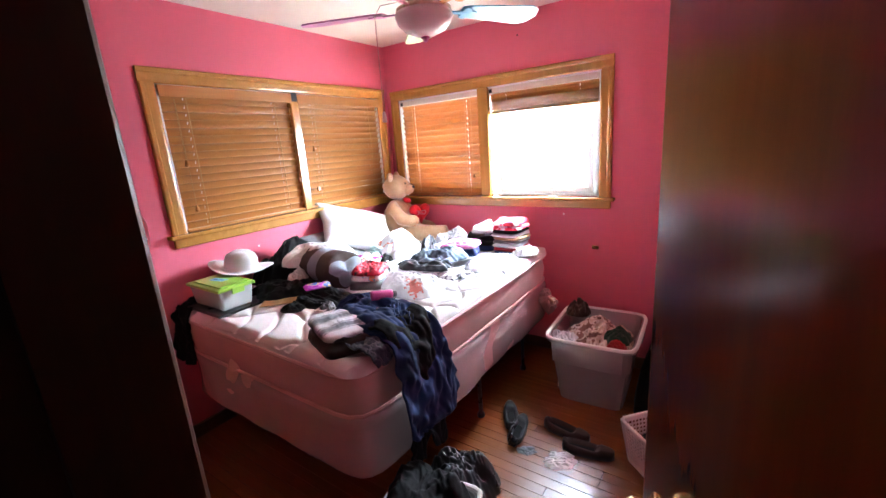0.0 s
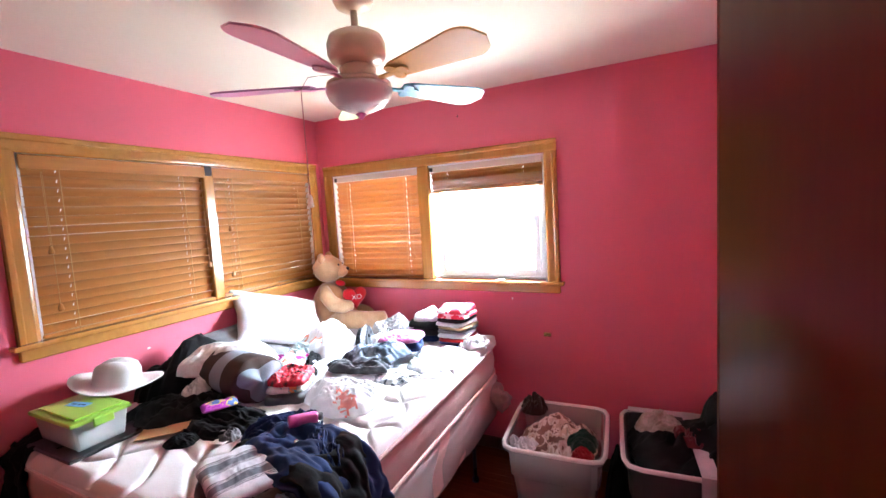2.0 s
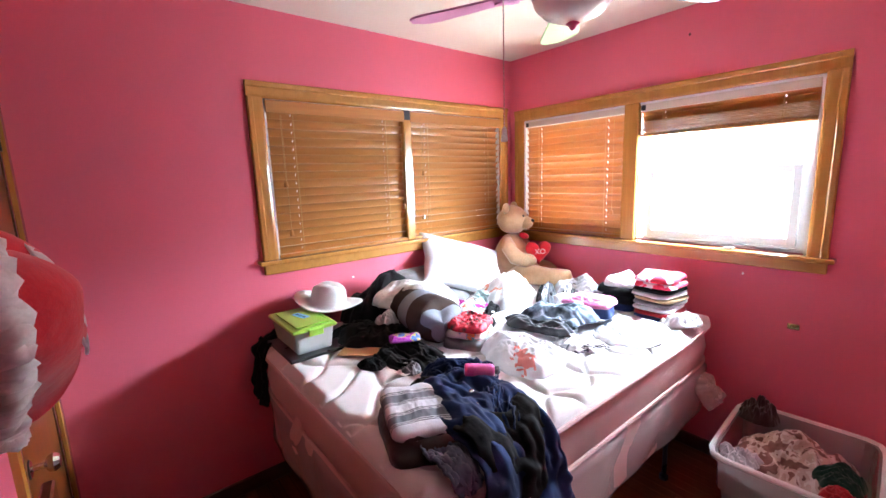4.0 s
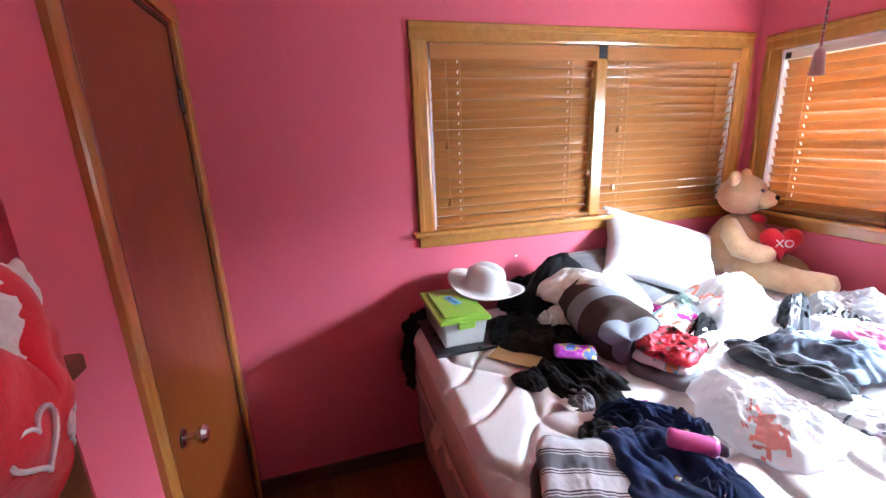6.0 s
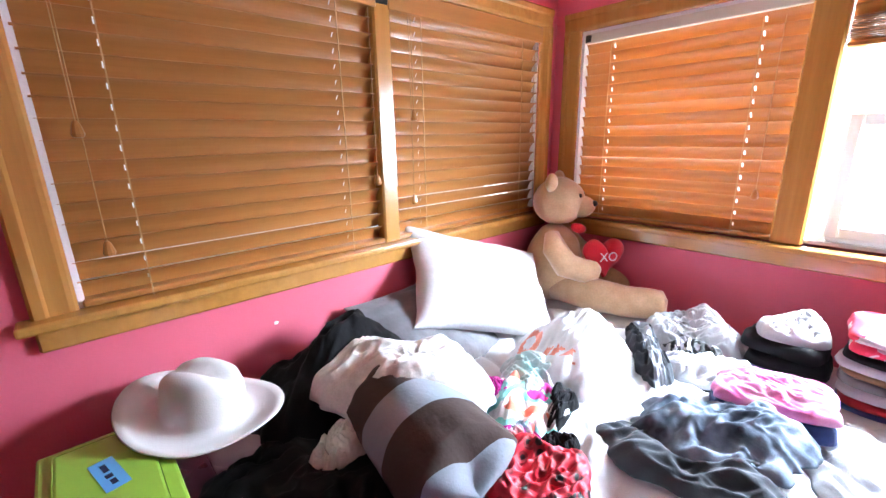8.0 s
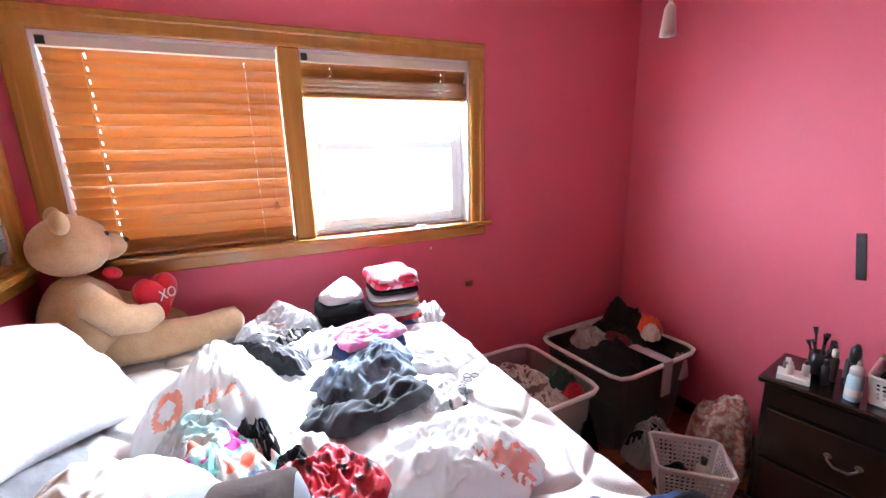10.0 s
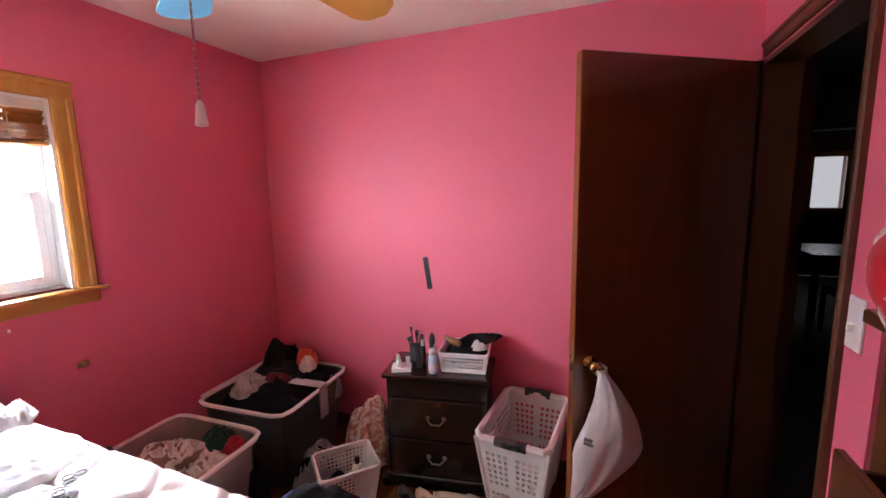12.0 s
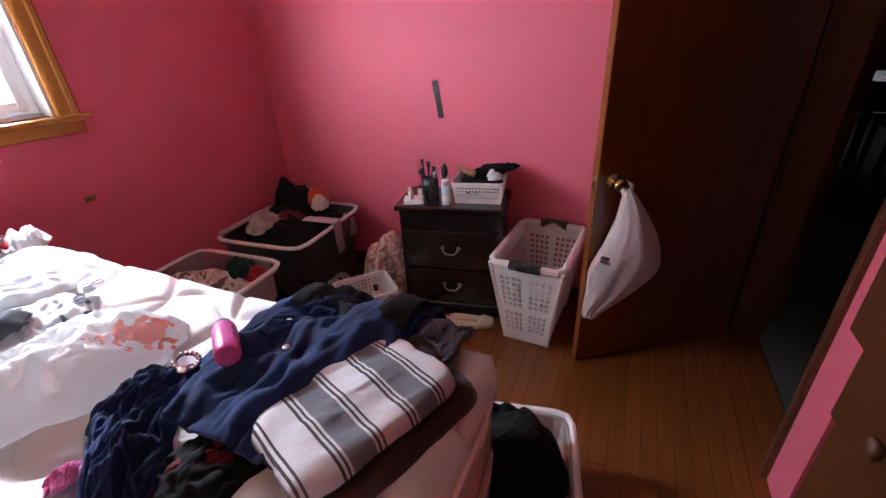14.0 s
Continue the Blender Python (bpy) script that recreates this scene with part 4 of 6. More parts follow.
for z0, z1, out in rows_:
    d = part("drawer_front", boxes((cx0 + 0.02, cx1 - 0.097, cyf - 0.019 + out, cyf + 0.002 + out, z0, z1), bevel=0.004), CHESTWOOD, ct, m=Matrix())
    if out > 0.05:
        part("drawer_box", boxes((cx0 + 0.04, cx0 + 0.052, cyf - 0.3, cyf - 0.02 + out, z0 + 0.02, z1 - 0.03), (cx1 - 0.125, cx1 - 0.113, cyf - 0.3, cyf - 0.02 + out, z0 + 0.02, z1 - 0.03), (cx0 + 0.052, cx1 - 0.125, cyf - 0.3, cyf - 0.02 + out, z0 + 0.02, z0 + 0.03)), CHESTWOOD, d, m=Matrix())
    for x in (cx1 - 0.30, cx0 + 0.22):
        part("handle", lathe([(0.009, 0), (0.009, 0.012), (0.021, 0.018), (0.024, 0.026), (0.018, 0.034), (0.006, 0.036)], 18), DARKTRIM, d, "round dark wooden knob", True, pose(x, cyf + 0.002 + out, (z0 + z1) / 2, -90, 0, 0))

# ---- heart plush on the chest ----


def heart_outline(t):
    x = 16 * math.sin(t) ** 3
    y = 13 * math.cos(t) - 5 * math.cos(2 * t) - 2 * math.cos(3 * t) - math.cos(4 * t)
    return x / 17.0, (y + 2.5) / 17.0


def heart_pad(size, thick, n=14, ring=72, front=True, back=True, seed=0.0, lump=0.0):
    """Stuffed heart, standing in the x-z plane, face towards +y."""
    bm = bmesh.new()
    sides = []
    for sgn in ((1,) if front else ()) + ((-1,) if back else ()):
        rows = []
        for i in range(n + 1):
            r = i / n
            row = []
            for j in range(ring):
                hx_, hz_ = heart_outline(2 * math.pi * j / ring)
                d = thick * max(0.0, 1 - r ** 2.6) ** 0.6
                d *= 1 + lump * noise.noise(Vector((hx_ * r * 3 + seed, hz_ * r * 3, sgn)))
                row.append(bm.verts.new((hx_ * r * size, sgn * d, hz_ * r * size)))
            rows.append(row)
        for a, b in zip(rows[1:], rows[2:]):
            for j in range(ring):
                bm.faces.new((a[j], b[j], b[(j + 1) % ring], a[(j + 1) % ring]))
        bm.faces.new(rows[1])
        for v in rows[0]:
            bm.verts.remove(v)
        sides.append(rows)
    if len(sides) == 2:
        for j in range(ring):
            bm.faces.new((sides[0][n][j], sides[1][n][j], sides[1][n][(j + 1) % ring], sides[0][n][(j + 1) % ring]))
    return bm


MH = pose(-1.09, 0.68, 1.405, 0, 0, 15) @ pose(0, 0, 0, 0, 8, 0) @ Matrix.Scale(0.87, 4)
hp = base("heart_plush", MH, "large red heart plush with white fleece trim on the chest", "plush heart")
part("face", heart_pad(0.188, 0.105, back=False, lump=0.15), HEARTRED, hp, smooth=True, m=MH @ pose(0, 0.012, 0))
bk = heart_pad(0.200, 0.11, front=False, lump=0.4, seed=3)
for v in bk.verts:
    v.co += 0.012 * Vector((noise.noise(v.co * 45), noise.noise(v.co * 45 + Vector((4, 0, 0))), noise.noise(v.co * 45 + Vector((0, 7, 0)))))
part("fleece_back", bk, FUR, hp, "white fleece back", True, MH @ pose(0, 0.010, 0))
tr = bmesh.new()
for j in range(64):
    a, b = heart_outline(2 * math.pi * j / 64)
    add(tr, ball(0.022, 0.026, 0.022, 2, 0.5, j * 0.7, 9), pose(a * 0.190, 0.010, b * 0.190))
part("fleece_trim", tr, FUR, hp, "fluffy white trim", True, MH)
fl = soft(0.13, 0.045, 0.02, 6.1, k=2.5, n=14, ring=60, folds=0.5)
part("fleece_band", fl, FUR, hp, "fluffy white band", True, MH @ pose(-0.02, 0.085, 0.075, -80, 0, 0) @ pose(0, 0, 0, 0, 0, 8))
for (ox, oz, s, rr) in ((0.055, -0.005, 0.034, 10), (-0.03, -0.05, 0.036, -12)):
    pts = []
    for j in range(33):
        a, b = heart_outline(2 * math.pi * j / 32)
        X, Z = ox + a * s, oz + b * s
        rad = min(0.96, math.hypot(X, Z) / 0.145)
        pts.append((X, 0.016 + 0.102 * (1 - rad ** 2.6) ** 0.6 - 0.002, Z))
    part("stitched_heart", tube(pts, 0.0028, 6), WHITE, hp, "white embroidered heart outline", m=MH)
part("hanging_strap", tube([(0, -0.01, 0.13), (0.0, -0.04, 0.02), (0, -0.13, -0.09)], 0.006, 8), HEARTRED, hp, m=MH)

# ---- nightstand ----
MN = pose(0.033, 1.925, 0, 0, 0, 10.7)       # local x to the wall, y along the front
NW, ND, NH = 0.55, 0.30, 0.64
ns = base("nightstand", MN, "black-brown wooden nightstand with two drawers", "nightstand")
part("carcass", boxes((0.012, ND, -NW / 2 + 0.012, NW / 2 - 0.012, 0.06, NH - 0.028)), NSWOOD, ns, m=MN)
part("plinth", boxes((0.0, ND, -NW / 2 + 0.004, NW / 2 - 0.004, 0, 0.075), bevel=0.006), NSWOOD, ns, m=MN)
part("top", boxes((-0.014, ND, -NW / 2 - 0.008, NW / 2 + 0.008, NH - 0.027, NH), bevel=0.008, seg=2), NSWOOD, ns, m=MN)
part("frieze", boxes((0.0, 0.011, -NW / 2 + 0.014, NW / 2 - 0.014, NH - 0.12, NH - 0.03), bevel=0.004), NSWOOD, ns, m=MN)
for z0, z1 in ((0.09, 0.285), (0.297, 0.51)):
    d = part("drawer_front", boxes((-0.004, 0.011, -NW / 2 + 0.03, NW / 2 - 0.03, z0, z1), bevel=0.006, seg=2), NSWOOD, ns, m=MN)
    zc = (z0 + z1) / 2
    hd = tube([(-0.006, -0.042, zc + 0.012), (-0.018, -0.040, zc + 0.004), (-0.024, -0.02, zc - 0.014), (-0.024, 0.02, zc - 0.014), (-0.018, 0.040, zc + 0.004), (-0.006, 0.042, zc + 0.012)], 0.0042, 8)
    for s in (-1, 1):
        add(hd, lathe([(0.012, 0), (0.010, 0.004), (0.004, 0.006)], 12), pose(-0.004, s * 0.042, zc + 0.012, 0, -90, 0))
    part("handle", hd, PEWTER, d, "swinging metal bail handle", m=MN)
for s in (-1, 1):
    part("foot", boxes((-0.006, 0.06, s * NW / 2 - 0.03, s * NW / 2 + 0.03, 0, 0.05), bevel=0.01, seg=2), NSWOOD, ns, m=MN)


# ---- plastic baskets and totes ----
def holed_wall(bm, p0, p1, q0, q1, cols, rws, hole, bands_=None):
    """A flat panel with round-ish holes: corners p0, p1 below, q0, q1 above. bands_: rows and columns left whole."""
    p0, p1, q0, q1 = (Vector(v) for v in (p0, p1, q0, q1))

    def P(u, v):
        return (p0.lerp(p1, u)).lerp(q0.lerp(q1, u), v)

    for i in range(cols):
        for j in range(rws):
            u0, u1, v0, v1 = i / cols, (i + 1) / cols, j / rws, (j + 1) / rws
            out = [P(u0, v0), P(u1, v0), P(u1, v1), P(u0, v1)]
            if bands_ is not None and bands_(i, j):
                bm.faces.new([bm.verts.new(v) for v in out])
                continue
            uc, vc = (u0 + u1) / 2, (v0 + v1) / 2
            hu, hv = (u1 - u0) / 2 * hole, (v1 - v0) / 2 * hole
            oc = []
            for k in range(8):
                a = math.pi / 4 * k + math.pi / 4
                oc.append(P(uc + hu * math.cos(a) * 1.08, vc + hv * math.sin(a) * 1.08))
            o = [bm.verts.new(v) for v in (P(u1, v1), P(uc, v1), P(u0, v1), P(u0, vc), P(u0, v0), P(uc, v0), P(u1, v0), P(u1, vc))]
            c = [bm.verts.new(v) for v in oc]
            for k in range(8):
                bm.faces.new((o[k], o[(k + 1) % 8], c[(k + 1) % 8], c[k]))
    return bm


def basket(name, m, lx, ly, h, taper, holes, material, label, category, handles=False, rim=0.014, skip=None):
    """Perforated plastic basket; lx, ly: rim; taper: how much narrower the bottom is."""
    b = base(name, m, label, category)
    a, c = lx / 2, ly / 2
    a0, c0 = a - taper, c - taper
    low = [(-a0, -c0, 0.01), (a0, -c0, 0.01), (a0, c0, 0.01), (-a0, c0, 0.01)]
    top = [(-a, -c, h), (a, -c, h), (a, c, h), (-a, c, h)]
    for i in range(4):
        j = (i + 1) % 4
        ln = (Vector(top[i]) - Vector(top[j])).length
        cols = max(4, int(round(ln / holes)))
        rws = max(4, int(round(h / (holes * 1.05))))
        bm = bmesh.new()
        holed_wall(bm, low[i], low[j], top[i], top[j], cols, rws, 0.66, (lambda q, r, cc=cols, rr=rws: skip(q, r, cc, rr)) if skip else None)
        bmesh.ops.remove_doubles(bm, verts=bm.verts, dist=0.0004)
        w = part("side", bm, material, b, m=m)
        s = w.modifiers.new("thickness", "SOLIDIFY")
        s.thickness, s.offset = 0.0035, 0
    part("bottom", boxes((-a0, a0, -c0, c0, 0.0, 0.01), bevel=0.003), material, b, m=m)
    loop = [Vector(v) for v in top]
    pts = []
    for i in range(4):
        p, q = loop[i], loop[(i + 1) % 4]
        pts += [p.lerp(q, 0.07), p.lerp(q, 0.5), p.lerp(q, 0.93)]
    pts.append(pts[0])
    part("rim", tube(pts, rim, 8), material, b, m=m)
    if handles:
        for s in (-1, 1):
            part("handle", tube([(s * (a + 0.002), -0.07, h + 0.002), (s * (a + 0.008), 0, h + 0.004), (s * (a + 0.002), 0.07, h + 0.002)], rim * 1.25, 10), BLACKPL, b, "black rubber grip", m=m)
            part("corner", tube([(s * a0, -c0, 0.01), (s * a, -c, h)], 0.01, 8), material, b, m=m)
            part("corner", tube([(s * a0, c0, 0.01), (s * a, c, h)], 0.01, 8), material, b, m=m)
    return b


basket("laundry_basket", pose(0.128, 1.485, 0, 0, 0, -4), 0.50, 0.33, 0.46, 0.06, 0.029, WHITEPL, "tall pinkish white laundry basket with round holes and black grips", "laundry basket", True, 0.018,
       lambda i, j, c, r: j < 2 or j > r - 3 or i in (0, c - 1) or i == c // 2 or j == r // 2 - 1)
basket("storage_basket", pose(-0.19, 2.33, 0, 0, 0, -42), 0.29, 0.24, 0.23, 0.03, 0.020, WHITEPL, "small white perforated basket with toiletries in it", "basket", False, 0.008,
       lambda i, j, c, r: j < 1 or j > r - 2 or i in (0, c - 1))
NST = MN @ pose(0.155, -0.135, NH)
basket("desk_basket", NST, 0.22, 0.25, 0.105, 0.012, 0.016, WHITEPL, "white perforated basket full of hair things on the nightstand", "basket", False, 0.006,
       lambda i, j, c, r: j < 1 or j > r - 2 or i in (0, c - 1))


def tote(name, m, lx, ly, h, taper, material, label, lip=0.018):
    b = base(name, m, label, "storage bin")
    a, c = lx / 2, ly / 2
    bm = bmesh.new()
    loops = []
    for z, d in ((0.0, -taper), (h * 0.6, -taper * 0.35), (h * 0.62, -taper * 0.15), (h, 0.0), (h, lip), (h - 0.02, lip)):
        lp = []
        for i in range(64):
            t = 2 * math.pi * i / 64
            co, s = math.cos(t), math.sin(t)
            f = 1 / (abs(co) ** 9 + abs(s) ** 9) ** (1 / 9)
            lp.append(bm.verts.new((co * f * (a + d), s * f * (c + d), z)))
        loops.append(lp)
    for p, q in zip(loops, loops[1:]):
        for i in range(64):
            bm.faces.new((p[i], p[(i + 1) % 64], q[(i + 1) % 64], q[i]))
    bm.faces.new(loops[0])
    w = part("shell", bm, material, b, smooth=False, m=m)
    s = w.modifiers.new("thickness", "SOLIDIFY")
    s.thickness, s.offset = 0.003, 0
    pts = []
    for i in range(49):
        t = 2 * math.pi * i / 48
        co, si = math.cos(t), math.sin(t)
        f = 1 / (abs(co) ** 9 + abs(si) ** 9) ** (1 / 9)
        pts.append((co * f * (a + lip), si * f * (c + lip), h + 0.002))
    part("rim", tube(pts, 0.011, 8), WHITEPL, b, "white plastic rim", m=m)
    for sg in (-1, 1):
        part("handle", boxes((sg * (a + lip) - 0.012, sg * (a + lip) + 0.012, -0.07, 0.07, h - 0.035, h - 0.012), bevel=0.005), material, b, m=m)
    return b


tote("storage_bin", pose(-0.645, 2.925, 0, 0, 0, 3), 0.47, 0.53, 0.42, 0.05, TOTE, "clear plastic storage bin heaped with clothes")
DARKTOTE = film("grey_tote_plastic", (0.10, 0.09, 0.09), 0.10, 0.3)
tote("storage_bin", pose(0.0, 2.93, 0, 0, 0, 4), 0.60, 0.54, 0.45, 0.04, DARKTOTE, "dark grey plastic bin with a white rim, full of clothes")
tote("storage_bin", pose(-0.865, 1.375, 0, 0, 0, 12), 0.32, 0.38, 0.235, 0.03, TOTE, "clear plastic bin stuffed with black clothes beside the bed")

# ---- things on the bed ----
Z = BED - 0.004
# black tray with the lidded box, hat
tagged(part("tray", boxes((-2.41, -2.045, 1.352, 1.645, Z, Z + 0.014), bevel=0.004), BLACKPL), "flat black plastic tray on the mattress", "tray")
MB = pose(-2.222, 1.474, Z + 0.015) @ Matrix.Diagonal((1.06, 1.12, 1.0, 1.0))
gb = base("storage_box", MB, "small clear box with a lime green lid and blue label", "storage box")
bx = bmesh.new()
lo_ = [(-0.135, -0.07), (0.135, -0.07), (0.135, 0.07), (-0.135, 0.07)]
vb = [bx.verts.new((x, y, 0.002)) for x, y in lo_]
vt = [bx.verts.new((x * 1.10, y * 1.14, 0.105)) for x, y in lo_]
bx.faces.new(vb)
for i in range(4):
    bx.faces.new((vb[i], vb[(i + 1) % 4], vt[(i + 1) % 4], vt[i]))
bmesh.ops.bevel(bx, geom=[e for e in bx.edges], offset=0.008, segments=2, affect="EDGES", profile=0.5)
w = part("body", bx, film("clear_box_plastic", (0.78, 0.80, 0.78), 0.55, 0.15), gb, m=MB)
w.modifiers.new("thickness", "SOLIDIFY").thickness = 0.002
part("lid", boxes((-0.158, 0.158, -0.090, 0.090, 0.105, 0.122), (-0.135, 0.135, -0.068, 0.068, 0.1225, 0.128), bevel=0.005, seg=2), GREENPL, gb, "lime green snap lid", m=MB)
part("label", boxes((-0.06, 0.035, -0.012, 0.022, 0.1284, 0.1290)), BLUELBL, gb, "blue paper label", m=MB @ pose(0, 0, 0, 0, 0, 12))
part("writing", boxes((-0.045, -0.02, 0.0, 0.008, 0.1292, 0.1294), (-0.012, 0.0, -0.002, 0.008, 0.1292, 0.1294), (0.006, 0.022, 0.0, 0.008, 0.1292, 0.1294)), NAVY, gb, m=MB @ pose(0, 0, 0, 0, 0, 12))
part("clasp", boxes((0.158, 0.166, -0.03, 0.03, 0.085, 0.118), bevel=0.003), GREENPL, gb, m=MB)
for i, (mt, dx) in enumerate(((KRAFT, -0.08), (PAPER, -0.03), (MULTI, 0.02), (KRAFT, 0.07), (PAPER, 0.1))):
    part("envelope", boxes((-0.004, 0.004, -0.055, 0.055, 0.004, 0.085 - 0.006 * i), bevel=0.001), mt, gb, m=MB @ pose(dx, 0, 0.004, 0, 8 - 4 * i, 6 * i))

# white hat
MHAT = pose(-2.315, 1.650, 0.966, -6, 5, 0) @ pose(0, 0, 0, 0, 0, 40)
hat = base("cowboy_hat", MHAT, "white felt cowboy hat with a dark band on the box", "hat")


def hat_mesh():
    bm = bmesh.new()
    seg, rows = 64, []
    prof = [(0.160, 0.0), (0.142, -0.004), (0.115, -0.006), (0.088, 0.002), (0.083, 0.018), (0.080, 0.050), (0.076, 0.078), (0.068, 0.098), (0.052, 0.110), (0.028, 0.114), (0.004, 0.110)]
    for r, z in prof:
        row = []
        for i in range(seg):
            a = 2 * math.pi * i / seg
            c, s = math.cos(a), math.sin(a)
            rr = r * (1 + 0.10 * abs(c) - 0.06 * abs(s))
            lift = max(0.0, (r - 0.085) / 0.075) * (0.040 * c * c + 0.004 * s * s)
            dent = -0.022 * math.exp(-(s * r / 0.022) ** 2) * (1 if z > 0.08 else 0)
            row.append(bm.verts.new((rr * c, rr * s * (0.86 if r < 0.1 else 0.93), z + lift + dent)))
        rows.append(row)
    for p, q in zip(rows, rows[1:]):
        for i in range(seg):
            bm.faces.new((p[i], p[(i + 1) % seg], q[(i + 1) % seg], q[i]))
    bm.faces.new(rows[-1])
    return bm


FELT = plain("white_felt", (0.66, 0.65, 0.65), 0.85, 0.06, 10, 300, 0.15, sheen=0.3)
w = part("felt", hat_mesh(), FELT, hat, smooth=True, m=MHAT)
w.modifiers.new("thickness", "SOLIDIFY").thickness = 0.004
ring = [(0.084 * (1 + 0.10 * abs(math.cos(t))) * math.cos(t) * 1.0, 0.084 * 0.86 * (1 - 0.06 * abs(math.sin(t))) * math.sin(t), 0.016) for t in [2 * math.pi * i / 40 for i in range(41)]]
part("band", tube(ring, 0.0035, 6), BROWNC, hat, "thin dark hat band", m=MHAT)

# black coat and bedding by the wall
heap("coat", -2.345, 2.00, Z, 0.165, 0.24, 0.25, BLACKFUR, 2.3, "black plush coat crumpled against the wall", "coat", folds=0.4)
heap("sweater", -2.06, 1.76, Z, 0.24, 0.16, 0.085, BLACK, 5.9, "crumpled black sweater on the mattress", "sweater", rz=30, folds=0.5)
heap("scarf", -1.775, 1.765, Z, 0.17, 0.12, 0.055, BLACKFUR, 7.7, "black fluffy scarf bunched on the mattress", "scarf", rz=20, folds=0.6, ragged=0.4)
heap("sock", -1.80, 1.605, Z, 0.065, 0.05, 0.035, BLACK, 1.2, "dark grey sock on the mattress", "sock", rz=40)
heap("sock", -1.66, 1.70, Z, 0.055, 0.045, 0.04, GREYC, 3.2, "dark grey sock on the mattress", "sock", rz=-30)
heap("snack_packet", -1.825, 1.785, Z + 0.062, 0.07, 0.048, 0.020, print_cloth("purple_wrapper", [(0, (0.45, 0.05, 0.50)), (0.44, (0.60, 0.10, 0.62)), (0.52, (0.85, 0.65, 0.15)), (0.57, (0.15, 0.25, 0.70))], 17, "noise", 0.25), 4.1, "shiny purple packet with a yellow and blue print", "packet", rz=62, k=6, p=5, q=0.5, folds=0.2, ragged=0.05)
tagged(part("envelope", boxes((-0.09, 0.09, -0.055, 0.055, 0, 0.003), bevel=0.001), KRAFT, None, m=pose(-1.945, 1.625, Z + 0.016, 2, -3, 40)), "brown paper envelope on the mattress", "envelope")
tagged(part("paper_note", boxes((-0.03, 0.03, -0.022, 0.022, 0, 0.0012)), PAPER, None, m=pose(-1.648, 1.655, Z + 0.008, 0, 0, 15)), "small white paper note on the mattress", "paper")

# striped bolster with a white fleece thrown over it
MBO = pose(-1.955, 1.995, Z + 0.104, 0, 0, -10)
STRIPE = bands("brown_grey_bands", 0, 0.22, [(0.0, (0.30, 0.33, 0.38)), (0.18, (0.055, 0.030, 0.024)), (0.76, (0.30, 0.33, 0.38))])


def bolster(length, r):
    bm = bmesh.new()
    rows = []
    for i in range(41):
        t = i / 40
        x = (t - 0.5) * length
        e = min(t, 1 - t)
        rr = r * min(1.0, (e / 0.10) ** 0.5 if e < 0.10 else 1.0)
        row = []
        for j in range(48):
            a = 2 * math.pi * j / 48
            k = 1 + 0.05 * noise.noise(Vector((x * 9, math.cos(a) * 1.5, math.sin(a) * 1.5))) + 0.02 * math.sin(a * 12 + x * 20) * (1 if e < 0.2 else 0.3)
            row.append(bm.verts.new((x + 0.012 * math.sin(a * 3), rr * k * math.cos(a) * 1.08, rr * k * math.sin(a) * 0.92)))
        rows.append(row)
    for p, q in zip(rows, rows[1:]):
        for j in range(48):
            bm.faces.new((p[j], p[(j + 1) % 48], q[(j + 1) % 48], q[j]))
    bm.faces.new(rows[0])
    bm.faces.new(rows[-1])
    return bm


tagged(part("bolster", bolster(0.38, 0.114), STRIPE, None, "", True, MBO), "round bolster pillow in brown and grey bands", "pillow")
heap("fleece", -2.12, 2.07, Z + 0.10, 0.235, 0.165, 0.185, FUR, 8.4, "white fleece throw heaped over the bolster", "throw", rz=38, folds=0.14, ragged=0.16, ripple=0.14)
heap("fleece_end", -2.10, 1.875, Z + 0.05, 0.05, 0.09, 0.06, FUR, 3.9, "white fleece scarf end hanging from the heap", "throw", rz=20, folds=0.6, ragged=0.4)

# pillows
M1 = pose(-2.36, 2.36, Z + 0.085, 0, 36, 8)
pillow("pillow", M1, 0.20, 0.24, 0.07, GREYC, 2.9, "grey pillow leaning on the wall")
pu = Vector((0.12, 0.395, -0.13)).normalized()
pv = Vector((-0.18, -0.075, 0.20))
pv = (pv - pu * pv.dot(pu)).normalized()
pn = pu.cross(pv)
M2 = Matrix(((pu.x, pv.x, pn.x, -2.345), (pu.y, pv.y, pn.y, 2.605), (pu.z, pv.z, pn.z, 1.012), (0, 0, 0, 1)))
pillow("pillow", M2, 0.305, 0.20, 0.10, WHITE, 6.6, "plump white pillow leaning under the window")

